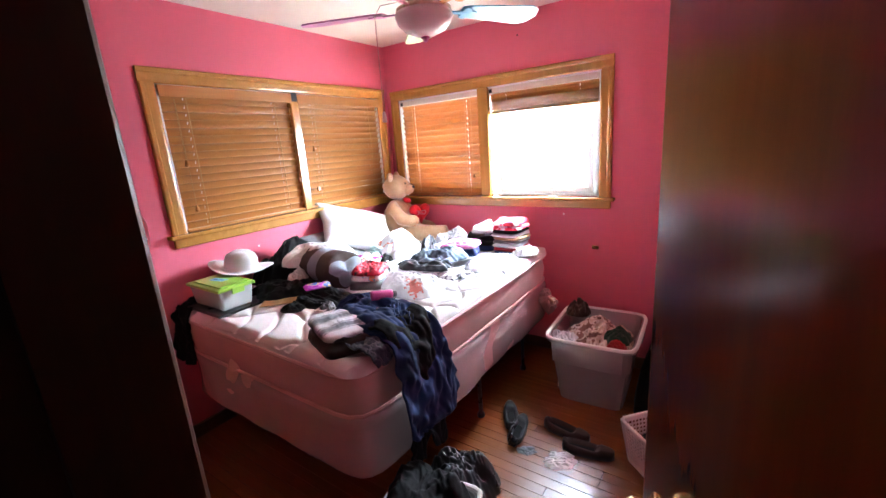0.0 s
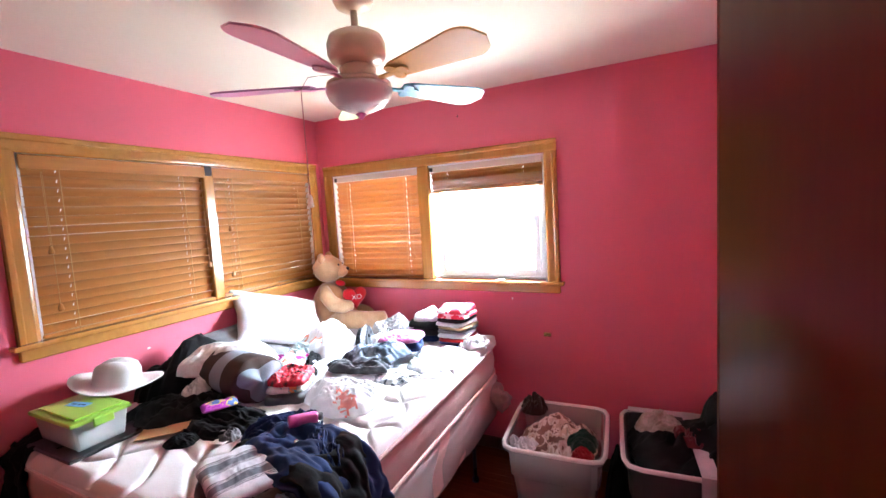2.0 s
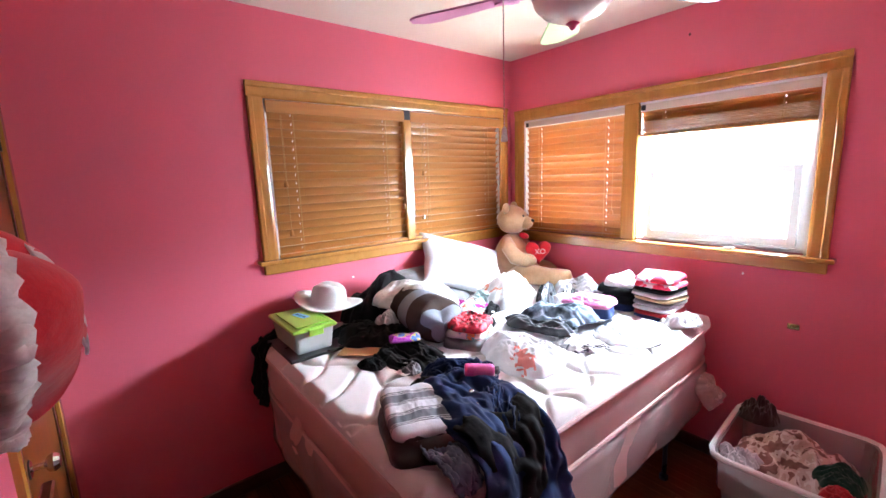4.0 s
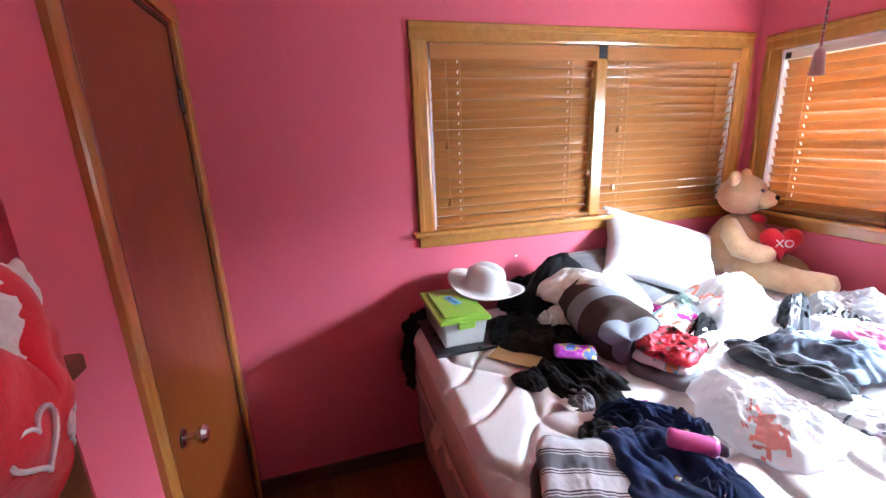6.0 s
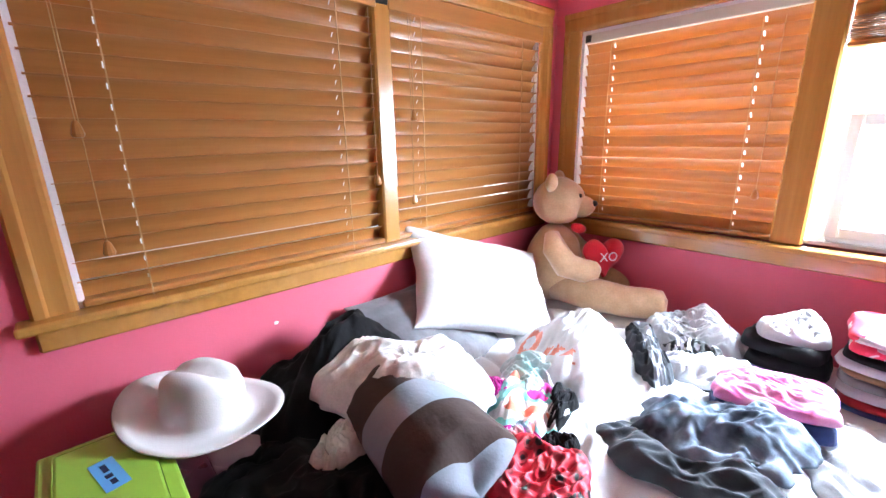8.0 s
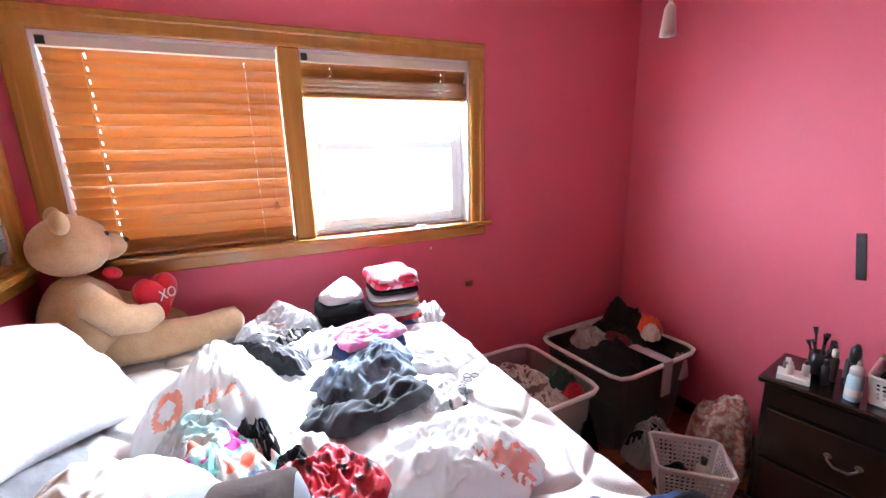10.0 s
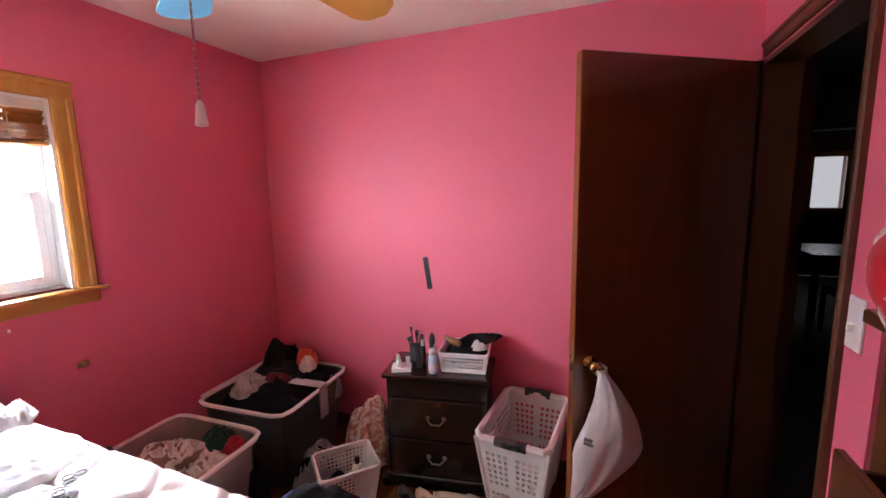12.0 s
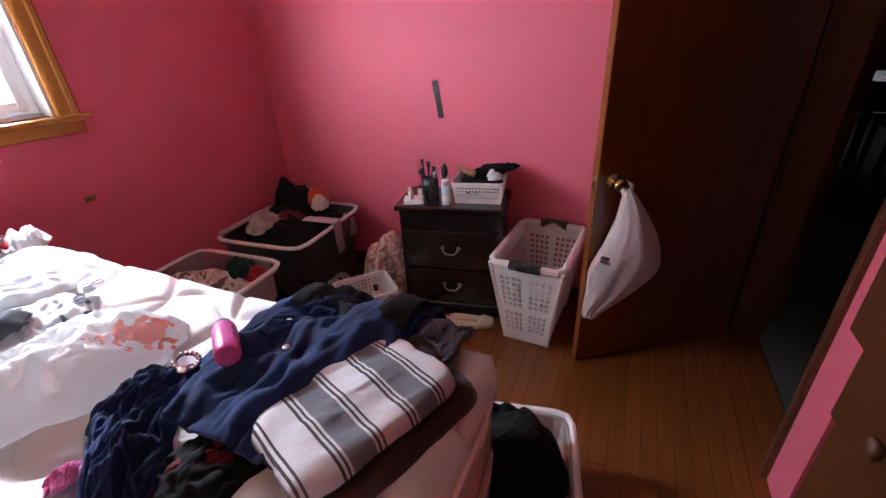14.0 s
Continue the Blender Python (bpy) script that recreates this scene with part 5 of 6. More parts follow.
# teddy bear, one mesh; local +x is the way it faces
bear = bmesh.new()
add(bear, ball(0.125, 0.135, 0.185, 4, 0.06, 1), pose(0.0, 0, 0.165, 0, -4, 0))
add(bear, ball(0.112, 0.112, 0.104, 4, 0.04, 2), pose(0.005, 0, 0.452))
add(bear, ball(0.062, 0.054, 0.048, 3, 0.04, 3), pose(0.098, 0, 0.432))
for sgn in (-1, 1):
    add(bear, ball(0.026, 0.040, 0.040, 3), pose(-0.015, sgn * 0.082, 0.540))
    add(bear, tube([(0.0, sgn * 0.10, 0.325), (0.02, sgn * 0.135, 0.27), (0.075, sgn * 0.145, 0.20), (0.145, sgn * 0.115, 0.175), (0.185, sgn * 0.085, 0.18), (0.205, sgn * 0.075, 0.182)], [0.030, 0.052, 0.056, 0.050, 0.044, 0.016], 18))
    add(bear, tube([(0.02, sgn * 0.06, 0.075), (0.17, sgn * 0.10, 0.074), (0.32, sgn * 0.13, 0.070), (0.40, sgn * 0.14, 0.078), (0.45, sgn * 0.145, 0.082), (0.468, sgn * 0.146, 0.082)], [0.062, 0.072, 0.064, 0.062, 0.056, 0.020], 20))
nb = len(bear.faces)
add(bear, ball(0.015, 0.019, 0.014, 3), pose(0.154, 0, 0.447))
for sgn in (-1, 1):
    add(bear, ball(0.009, 0.009, 0.010, 2), pose(0.100, sgn * 0.043, 0.484))
bo = part("teddy_bear", bear, BEAR, None, "", True, pose(-2.355, 3.10, Z + 0.002, 0, 0, 22) @ Matrix.Scale(0.98, 4))
bo.data.materials.append(BLACKPL)
for f in bo.data.polygons:
    if f.index >= nb:
        f.material_index = 1
tagged(bo, "tan plush teddy bear sitting in the corner of the bed", "teddy bear")
MHT = pose(-2.145, 3.135, 1.045, 0, 0, -122) @ pose(0, 0, 0, 6, 0, 0)
sh = base("heart_cushion", MHT, "small red heart cushion with white letters held by the bear", "cushion")
part("body", heart_pad(0.098, 0.045, n=12, ring=56), HEARTRED, sh, smooth=True, m=MHT)
words("XO", 0.052, WHITE, sh, Matrix.Translation((0.004, 0.049, 0.012)) @ pose(0, 0, 0, 90, 0, 180))
part("bow", add(ball(0.04, 0.012, 0.022, 2), ball(0.014, 0.014, 0.014, 2)), HEARTRED, sh, "red ribbon bow", True, pose(-2.258, 3.118, 1.160, 0, 20, 60))

# pile of clothes, middle of the bed
STRIPELEG = bands("black_leg_pale_stripe", 0, 0.30, [(0.0, (0.34, 0.36, 0.40)), (0.05, (0.014, 0.015, 0.020)), (0.95, (0.34, 0.36, 0.40))])
bag_logo = heap("shopping_bag", -1.945, 2.58, Z, 0.18, 0.22, 0.19, BAG, 4.7, "white plastic shopping bag with faint red print", "plastic bag", rz=-20, k=2.6, folds=0.25, freq=2.0, ripple=0.15)
heap("tank_top", -1.92, 2.275, Z, 0.14, 0.19, 0.12, MULTI, 3.4, "pile of bright pink, aqua and coral garments", "clothes", rz=10, folds=0.38, ragged=0.4, freq=2.0)
heap("shirt", -1.965, 2.40, Z + 0.05, 0.09, 0.10, 0.075, cloth("aqua_jersey", (0.42, 0.70, 0.68), (0.72, 0.78, 0.78), 14), 5.3, "pale aqua shirt crumpled on the pile", "shirt", folds=0.6, ragged=0.3)
heap("shorts", -1.99, 2.27, Z + 0.05, 0.075, 0.06, 0.05, cloth("magenta_jersey", (0.55, 0.03, 0.34), (0.45, 0.02, 0.26)), 6.3, "magenta shorts crumpled on the pile", "shorts", folds=0.5, ragged=0.3)
heap("scarf", -1.865, 2.17, Z + 0.035, 0.06, 0.09, 0.05, cloth("coral_jersey", (0.78, 0.16, 0.12), (0.25, 0.55, 0.70), 16), 9.1, "coral and blue scarf on the pile", "scarf", folds=0.6, ragged=0.4)
heap("sock", -1.845, 2.345, Z + 0.03, 0.045, 0.085, 0.075, BLACK, 1.9, "black sock on the pile", "sock", rz=15, folds=0.3)
heap("sock", -1.78, 2.24, Z + 0.01, 0.04, 0.06, 0.06, BLACK, 2.6, "black sock on the pile", "sock", rz=-20, folds=0.3)
heap("sock", -1.87, 2.50, Z + 0.06, 0.05, 0.06, 0.045, cloth("plum_knit", (0.10, 0.06, 0.10), (0.45, 0.42, 0.45), 25), 4.9, "plum and grey sock on the pile", "sock", folds=0.3)
folded("pouch", -1.715, 2.07, Z, 0.20, 0.22, 0.05, GREYC, 3.3, "dark grey folded garment under the red one", "clothes", rz=28)
folded("shirt", -1.72, 2.08, Z + 0.046, 0.19, 0.21, 0.035, print_cloth("rainbow_star_print", [(0, (0.75, 0.72, 0.72)), (0.5, (0.78, 0.75, 0.75)), (0.58, (0.15, 0.45, 0.55)), (0.62, (0.75, 0.30, 0.12))], 24), 1.3, "white folded shirt with a coloured print", "shirt", rz=28)
heap("blouse", -1.722, 2.085, Z + 0.075, 0.098, 0.108, 0.05, SEQUIN, 8.2, "shiny red and black patterned garment, folded", "blouse", rz=28, k=4, p=5, q=0.45, folds=0.35, ripple=0.25)
heap("sheet", -1.69, 2.45, Z, 0.26, 0.30, 0.075, WHITE, 7.1, "rumpled white sheet across the bed", "sheet", rz=15, folds=0.4, ragged=0.15)
bag_red = heap("plastic_bag", -1.43, 2.115, Z, 0.195, 0.16, 0.125, BAG, 9.6, "white plastic bag with red print lying on the mattress", "plastic bag", rz=-15, k=2.4, folds=0.35, freq=2.6, ripple=0.22)
# red print on the two bags: a broken patch on one, a ring and bars on the other


def print_on(ob, material, inside):
    ob.data.materials.append(material)
    for f in ob.data.polygons:
        if f.center.z > 0.004 and inside(f.center):
            f.material_index = 1


print_on(bag_red, REDFILM, lambda c: math.hypot((c.x - 0.11) / 0.055, (c.y + 0.075) / 0.026) < 1 + 1.3 * noise.noise(c * 60))
print_on(bag_logo, CORALFILM, lambda c: 0.020 < math.hypot(c.x + 0.063, c.y + 0.115) < 0.036 or (abs(c.y + 0.115 - 0.25 * (c.x + 0.02)) < 0.016 and 0.0 < c.x < 0.11 and math.sin(c.x * 170) > -0.3))
# dark trousers running back to the wall
heap("trousers", -1.80, 2.765, Z + 0.05, 0.05, 0.20, 0.085, STRIPELEG, 5.1, "dark trousers with a pale stripe across the pile", "trousers", rz=33, k=3, folds=0.4)
heap("leopard_top", -1.70, 2.86, Z, 0.11, 0.10, 0.09, print_cloth("black_white_print", [(0, (0.02, 0.02, 0.02)), (0.5, (0.05, 0.05, 0.05)), (0.56, (0.6, 0.6, 0.6))], 30), 7.4, "black and white print garment on the pile", "clothes", folds=0.5, ragged=0.3)
heap("clear_bag", -1.74, 3.01, Z, 0.17, 0.13, 0.165, CLEARBAG, 2.7, "clear plastic bag of clothes by the wall", "plastic bag", folds=0.4, freq=3.2, ripple=0.25)
heap("clear_bag_contents", -1.74, 3.01, Z, 0.13, 0.10, 0.12, cloth("grey_brown_mix", (0.55, 0.52, 0.50), (0.14, 0.12, 0.12), 22), 3.6, "mixed grey clothes inside the clear bag", "clothes", folds=0.5)
heap("towel", -1.635, 2.81, Z + 0.03, 0.14, 0.08, 0.07, WHITE, 6.9, "white towel crumpled on the pile", "towel", rz=25, folds=0.6, ragged=0.3)
# denim and pink garments
heap("jeans", -1.56, 2.40, Z + 0.035, 0.18, 0.11, 0.075, cloth("charcoal_denim", (0.03, 0.032, 0.038), (0.06, 0.068, 0.08)), 1.7, "charcoal jeans crumpled on the mattress", "jeans", rz=10, folds=0.28, ragged=0.3, freq=1.6)
heap("jeans", -1.53, 2.50, Z + 0.055, 0.165, 0.12, 0.085, WASHED, 4.3, "washed black and pale denim jeans, crumpled", "jeans", rz=22, folds=0.35, ragged=0.35, freq=2.0)
folded("shirt", -1.475, 2.69, Z + 0.05, 0.24, 0.17, 0.06, NAVY, 2.8, "dark folded shirt under the pink one", "shirt", rz=20)
heap("shirt", -1.475, 2.69, Z + 0.105, 0.125, 0.09, 0.045, PINKC, 8.8, "hot pink and white shirt lying folded", "shirt", rz=20, k=4, p=5, q=0.5, folds=0.25)
heap("blouse", -1.36, 2.385, Z, 0.10, 0.075, 0.04, print_cloth("grey_leaf_print", [(0, (0.08, 0.09, 0.12)), (0.48, (0.55, 0.58, 0.62)), (0.56, (0.80, 0.80, 0.80))], 18), 5.7, "grey and white print blouse on the mattress", "blouse", folds=0.5, ragged=0.35)
heap("pillowcase", -1.25, 2.69, Z, 0.15, 0.20, 0.065, WHITE, 3.7, "white pillowcase lying flat on the mattress", "pillowcase", rz=8, k=3, folds=0.3)
heap("cloth_corner", -1.135, 2.96, Z + 0.01, 0.07, 0.10, 0.07, WHITE, 9.9, "white cloth with a raised corner at the bed's edge", "cloth", rz=-30, folds=0.5)
hb = bmesh.new()
for i in range(7):
    add(hb, tube([(-0.02 + 0.012 * math.cos(t), 0.012 * math.sin(t), 0.003 * (i % 2)) for t in [2 * math.pi * k / 12 for k in range(13)]], 0.0018, 5), pose(0.016 * i, 0.01 * (i % 3), 0.004))
tagged(part("hair_clips", hb, GREYC, None, m=pose(-1.27, 2.36, Z + 0.018, 0, 0, 40)), "row of small grey clips on the mattress", "hair clips")

# folded stacks by the north wall
zz = Z
for i, (mt, hh, lb) in enumerate(((cloth("blue_jersey", (0.08, 0.14, 0.36)), 0.030, "blue"), (REDC, 0.032, "red"), (WHITE, 0.030, "white"), (GREYC, 0.030, "grey"), (cloth("tan_jersey", (0.42, 0.26, 0.12)), 0.026, "tan"), (WHITE, 0.03, "white"), (BLACK, 0.028, "black"), (FLORAL, 0.036, "red and white printed"), (FLORAL, 0.034, "red and white printed"))):
    folded("folded_shirt", -1.275 + 0.006 * math.sin(i * 2.1), 3.04 + 0.006 * math.cos(i * 1.7), zz, 0.205, 0.24, hh, mt, i * 1.3 + 0.4, lb + " folded shirt in a neat stack", "shirt", rz=-4 + 5 * math.sin(i), group="stack of folded shirts")
    zz += hh * 0.82
zz = Z
for i, (mt, hh, lb) in enumerate(((NAVY, 0.05, "navy"), (BLACK, 0.055, "black"), (BLACK, 0.05, "black"))):
    folded("folded_trousers", -1.50 + 0.008 * math.sin(i * 2), 3.05, zz, 0.20, 0.19, hh, mt, i * 2.3 + 1.1, lb + " folded trousers in a stack", "trousers", rz=8 - 6 * i, group="stack of folded trousers")
    zz += hh * 0.84
heap("rolled_towel", -1.495, 3.05, zz - 0.004, 0.085, 0.075, 0.075, WHITE, 4.5, "white rolled towel on the black stack", "towel", rz=12, k=3.5, p=3, q=0.5, folds=0.12, ragged=0.06)

# denim jacket over the edge, with trousers below
def under(ob, parent):
    ob.parent = parent
    for key in ("label", "category", "group", "kind"):
        if key in ob:
            del ob[key]
    return ob


dj = base("denim_jacket", pose(-1.2, 1.75, Z), "dark blue denim jacket hanging over the bed's edge", "jacket")
for ob in (
    drape("body", ((-1.46, Z + 0.010), (-1.36, Z + 0.022), (-1.22, Z + 0.034), (-1.12, Z + 0.034), (-1.05, Z + 0.012), (-1.015, Z - 0.08), (-0.992, Z - 0.20), (-0.985, Z - 0.36)), "y", 1.47, 1.83, NAVY, 3.1, "x", "x", flare=0.30, amp=0.024, ragged=0.22, nv=60, nu=80),
    heap("collar", -1.42, 1.865, Z + 0.002, 0.10, 0.055, 0.060, NAVY, 5.6, "x", "x", rz=-35, folds=0.6, ragged=0.25),
    heap("sleeve", -1.21, 1.745, Z + 0.020, 0.17, 0.065, 0.060, NAVY, 6.2, "x", "x", rz=-32, k=3, folds=0.6, ragged=0.15),
    heap("lining", -1.435, 1.655, Z, 0.13, 0.075, 0.045, BLACK, 3.25, "x", "x", rz=-20, k=3, folds=0.5, ragged=0.2),
    heap("sleeve", -1.515, 1.80, Z, 0.125, 0.06, 0.060, NAVY, 2.4, "x", "x", rz=52, k=3, folds=0.6, ragged=0.15),
):
    m0 = ob.matrix_world.copy()
    under(ob, dj)
    ob.matrix_world = m0
for i, (x, y) in enumerate(((-1.21, 1.635), (-1.28, 1.68), (-1.35, 1.73), (-1.21, 1.735), (-1.39, 1.815))):
    part("button", lathe([(0.009, 0), (0.009, 0.003), (0.005, 0.005)], 12), STEEL, dj, "round metal button" if i == 0 else "", True, pose(x, y, Z + 0.066 + 0.02 * (x + 1.34), 8, 0, 0))
drape("black_trousers", ((-1.16, Z + 0.03), (-1.11, Z + 0.034), (-1.064, Z + 0.008), (-1.040, Z - 0.08), (-1.026, Z - 0.25), (-1.018, Z - 0.40), (-1.012, Z - 0.52)), "y", 1.50, 1.75, BLACK, 7.5, "black trousers hanging down the side of the bed", "trousers", amp=0.024, ragged=0.3)
drape("denim_cuff", ((-1.20, Z + 0.025), (-1.12, Z + 0.030), (-1.068, Z + 0.015), (-1.045, Z - 0.03)), "y", 1.41, 1.51, cloth("slate_denim", (0.07, 0.09, 0.14), (0.11, 0.13, 0.18)), 1.5, "slate blue denim cuff at the bed's edge", "jacket", amp=0.008)
folded("brown_shirt", -1.305, 1.485, Z, 0.33, 0.235, 0.055, BROWNC, 4.2, "dark brown folded shirt under the striped towel", "shirt", rz=-22)
TOWEL = bands("white_grey_stripes", 0, 0.115, [(0.0, (0.74, 0.74, 0.78)), (0.26, (0.06, 0.06, 0.07)), (0.30, (0.74, 0.74, 0.78)), (0.335, (0.06, 0.06, 0.07)), (0.365, (0.74, 0.74, 0.78)), (0.40, (0.19, 0.20, 0.23)), (0.74, (0.74, 0.74, 0.78)), (0.775, (0.06, 0.06, 0.07)), (0.81, (0.74, 0.74, 0.78)), (0.85, (0.06, 0.06, 0.07)), (0.88, (0.74, 0.74, 0.78))])
folded("striped_towel", -1.333, 1.492, Z + 0.050, 0.295, 0.195, 0.032, TOWEL, 6.4, "white towel with grey and black stripes, folded", "towel", rz=-22)
heap("red_cloth", -1.48, 1.675, Z, 0.06, 0.04, 0.035, cloth("wine_jersey", (0.20, 0.012, 0.02)), 3.8, "dark red cloth half under the jacket", "cloth", rz=-30)
heap("pink_cloth", -1.575, 1.86, Z, 0.03, 0.02, 0.02, PINKC, 1.8, "bit of hot pink cloth beside the jacket", "cloth")
# pink bottle, bracelets
BT = look((-1.36, 1.725, Z + 0.100), (-1.287, 1.825, Z + 0.090)) @ pose(0, 0, 0, 180, 0, 0) @ Matrix.Scale(0.66, 4)
bt = base("drink_bottle", BT, "hot pink drink bottle with a grey base on the jacket", "bottle")
part("body", lathe([(0.026, 0.0), (0.032, 0.004), (0.033, 0.02), (0.033, 0.135), (0.030, 0.150), (0.022, 0.156)], 28), plain("pink_bottle_enamel", (0.80, 0.16, 0.46), 0.3, 0.05, 8, 90, 0.03), bt, smooth=True, m=BT)
part("cap", lathe([(0.021, 0.157), (0.022, 0.18), (0.016, 0.186)], 20), GREYC, bt, "grey cap", True, BT)
bead = None
for k, (x, y) in enumerate(((-1.395, 1.885), (-1.358, 1.858))):
    mb = pose(x, y, Z + 0.022 + 0.018 * k, 20, 14 - 20 * k, 30 * k)
    bo2 = base("bracelet", mb, "sparkling silver bead bracelet on the jacket", "bracelet", "bracelets")
    for i in range(16):
        t = 2 * math.pi * i / 16
        mi = mb @ pose(0.020 * math.cos(t), 0.020 * math.sin(t), 0.0055)
        if bead is None:
            bead = part("bead", ball(0.0055, 0.0055, 0.0055, 2), STEEL, bo2, "", True, mi)
        else:
            o = new("bead", bead.data)
            o.parent = bo2
            o.matrix_world = mi

# black clothes over the foot of the bed by the wall
drape("black_shirt", ((1.62, Z + 0.02), (1.45, Z + 0.022), (1.335, Z + 0.015), (1.300, Z - 0.03), (1.288, Z - 0.15), (1.282, Z - 0.30)), "x", -2.505, -2.31, BLACK, 2.5, "black shirt hanging over the foot of the bed", "shirt", amp=0.018, ragged=0.2)

# ---- things on the floor, bins and baskets ----
heap("clothes", -0.655, 2.93, 0.30, 0.205, 0.235, 0.17, CAMO, 3.3, "beige and brown printed clothes heaped in the bin", "clothes", folds=0.55, ragged=0.12, k=4, freq=2.6)
heap("clothes", -0.69, 2.93, 0.02, 0.17, 0.20, 0.28, CAMO, 1.3, "printed clothes seen through the bin's side", "clothes", k=4, p=6, q=0.4)
heap("cap", -0.50, 2.82, 0.405, 0.075, 0.075, 0.085, cloth("bottle_green_knit", (0.012, 0.05, 0.032)), 5.2, "dark green knit cap in the bin", "cap", folds=0.25)
heap("red_cloth", -0.49, 2.74, 0.39, 0.055, 0.05, 0.05, REDC, 6.5, "red cloth in the bin", "cloth", folds=0.5)
heap("lace_top", -0.80, 2.74, 0.385, 0.08, 0.05, 0.05, WHITE, 2.1, "white lace top at the bin's front", "clothes", folds=0.6, ragged=0.4)
heap("clothes", -0.83, 3.12, 0.40, 0.08, 0.07, 0.10, BROWNC, 7.3, "brown garment at the back of the bin", "clothes", folds=0.5)
heap("clothes", 0.0, 2.93, 0.40, 0.275, 0.245, 0.15, BLACK, 4.4, "dark clothes filling the grey bin", "clothes", rz=6, k=4, folds=0.5)
heap("rolled_shirt", -0.14, 2.99, 0.47, 0.12, 0.09, 0.10, cloth("olive_grey", (0.30, 0.26, 0.21), (0.48, 0.44, 0.40), 20), 5.5, "olive and grey rolled shirt in the bin", "shirt", rz=10, folds=0.5)
heap("red_shoe_cloth", -0.02, 2.91, 0.48, 0.08, 0.07, 0.06, cloth("maroon", (0.16, 0.015, 0.02)), 2.0, "maroon cloth in the bin", "cloth", folds=0.5)
heap("black_bag", 0.16, 3.04, 0.45, 0.13, 0.11, 0.27, BLACK, 8.1, "black bag standing up in the bin", "bag", folds=0.5)
heap("orange_cloth", 0.21, 2.88, 0.50, 0.07, 0.06, 0.12, cloth("orange_red", (0.85, 0.10, 0.03)), 3.0, "bright orange-red cloth in the bin", "cloth", folds=0.5)
heap("white_cloth", 0.16, 2.84, 0.49, 0.06, 0.05, 0.085, cloth("cream_print", (0.72, 0.62, 0.55)), 4.0, "cream cloth in the bin", "cloth", folds=0.6, ragged=0.3)
M5 = pose(0.0, 2.93, 0, 0, 0, 4)
sash = part("strap", boxes((-0.035, 0.035, -0.292, 0.29, 0.47, 0.476), (-0.035, 0.035, -0.304, -0.292, 0.28, 0.476), bevel=0.003), cloth("lilac_white", (0.62, 0.56, 0.60)), None, m=M5 @ pose(0.02, 0, 0))
tagged(sash, "pale lilac cloth band laid across the grey bin", "cloth band")
heap("towel", 0.23, 2.70, 0.30, 0.06, 0.03, 0.17, cloth("lilac_white_2", (0.60, 0.54, 0.58)), 5.0, "pale lilac cloth hanging at the bin's corner", "towel", folds=0.5)
tagged(part("cloth_band", boxes((-0.28, 0.27, 0.235, 0.290, 0.467, 0.474), bevel=0.003), cloth("lilac_white_3", (0.60, 0.54, 0.58)), None, m=M5), "pale cloth along the back rim of the bin", "cloth band")
heap("carrier_bag", 0.17, 2.42, 0, 0.12, 0.14, 0.42, PEACHBAG, 6.0, "crumpled peach printed plastic bag beside the nightstand", "plastic bag", folds=0.3, freq=3.5, ripple=0.2, p=3, q=0.5)
heap("carrier_bag", -0.06, 2.60, 0, 0.17, 0.12, 0.20, CLEARBAG, 7.0, "crumpled clear plastic bag on the floor", "plastic bag", folds=0.45, freq=3.2, ripple=0.25)
heap("clothes", -0.08, 2.60, 0, 0.15, 0.11, 0.15, BLACK, 2.05, "dark clothes inside the plastic bag", "clothes", folds=0.5)
heap("black_cloth", -0.34, 2.98, 0, 0.07, 0.25, 0.36, BLACK, 9.3, "black clothes squeezed between the bins", "clothes", k=3, folds=0.4)
heap("pouch", -0.235, 2.35, 0.06, 0.085, 0.06, 0.14, BLACK, 1.1, "black pouch in the small basket", "pouch", rz=-42, folds=0.3, ragged=0.1)
BOT = pose(-0.135, 2.30, 0.012)
lb = base("lotion_bottle", BOT, "cream lotion bottle with a dark cap in the basket", "bottle")
part("body", lathe([(0.02, 0), (0.028, 0.01), (0.028, 0.15), (0.018, 0.17), (0.012, 0.172)], 18), CREAM, lb, smooth=True, m=BOT)
part("cap", lathe([(0.013, 0.173), (0.013, 0.20), (0.009, 0.205)], 14), BLACKPL, lb, smooth=True, m=BOT)

# black clothes in the bin by the bed
heap("clothes", -0.885, 1.40, 0.14, 0.175, 0.215, 0.36, BLACK, 3.55, "black clothes bulging out of the bin", "clothes", rz=12, k=3, folds=0.5)
heap("clothes", -0.865, 1.375, 0.01, 0.11, 0.135, 0.15, GREYC, 4.6, "grey and black clothes seen through the bin", "clothes", rz=12, k=4, p=6, q=0.4)
heap("duffel_bag", -0.96, 1.785, 0, 0.17, 0.18, 0.22, BLACKPL, 5.05, "shiny black plastic bag slumped beside the bed", "bag", folds=0.45, freq=2.8, ripple=0.25)


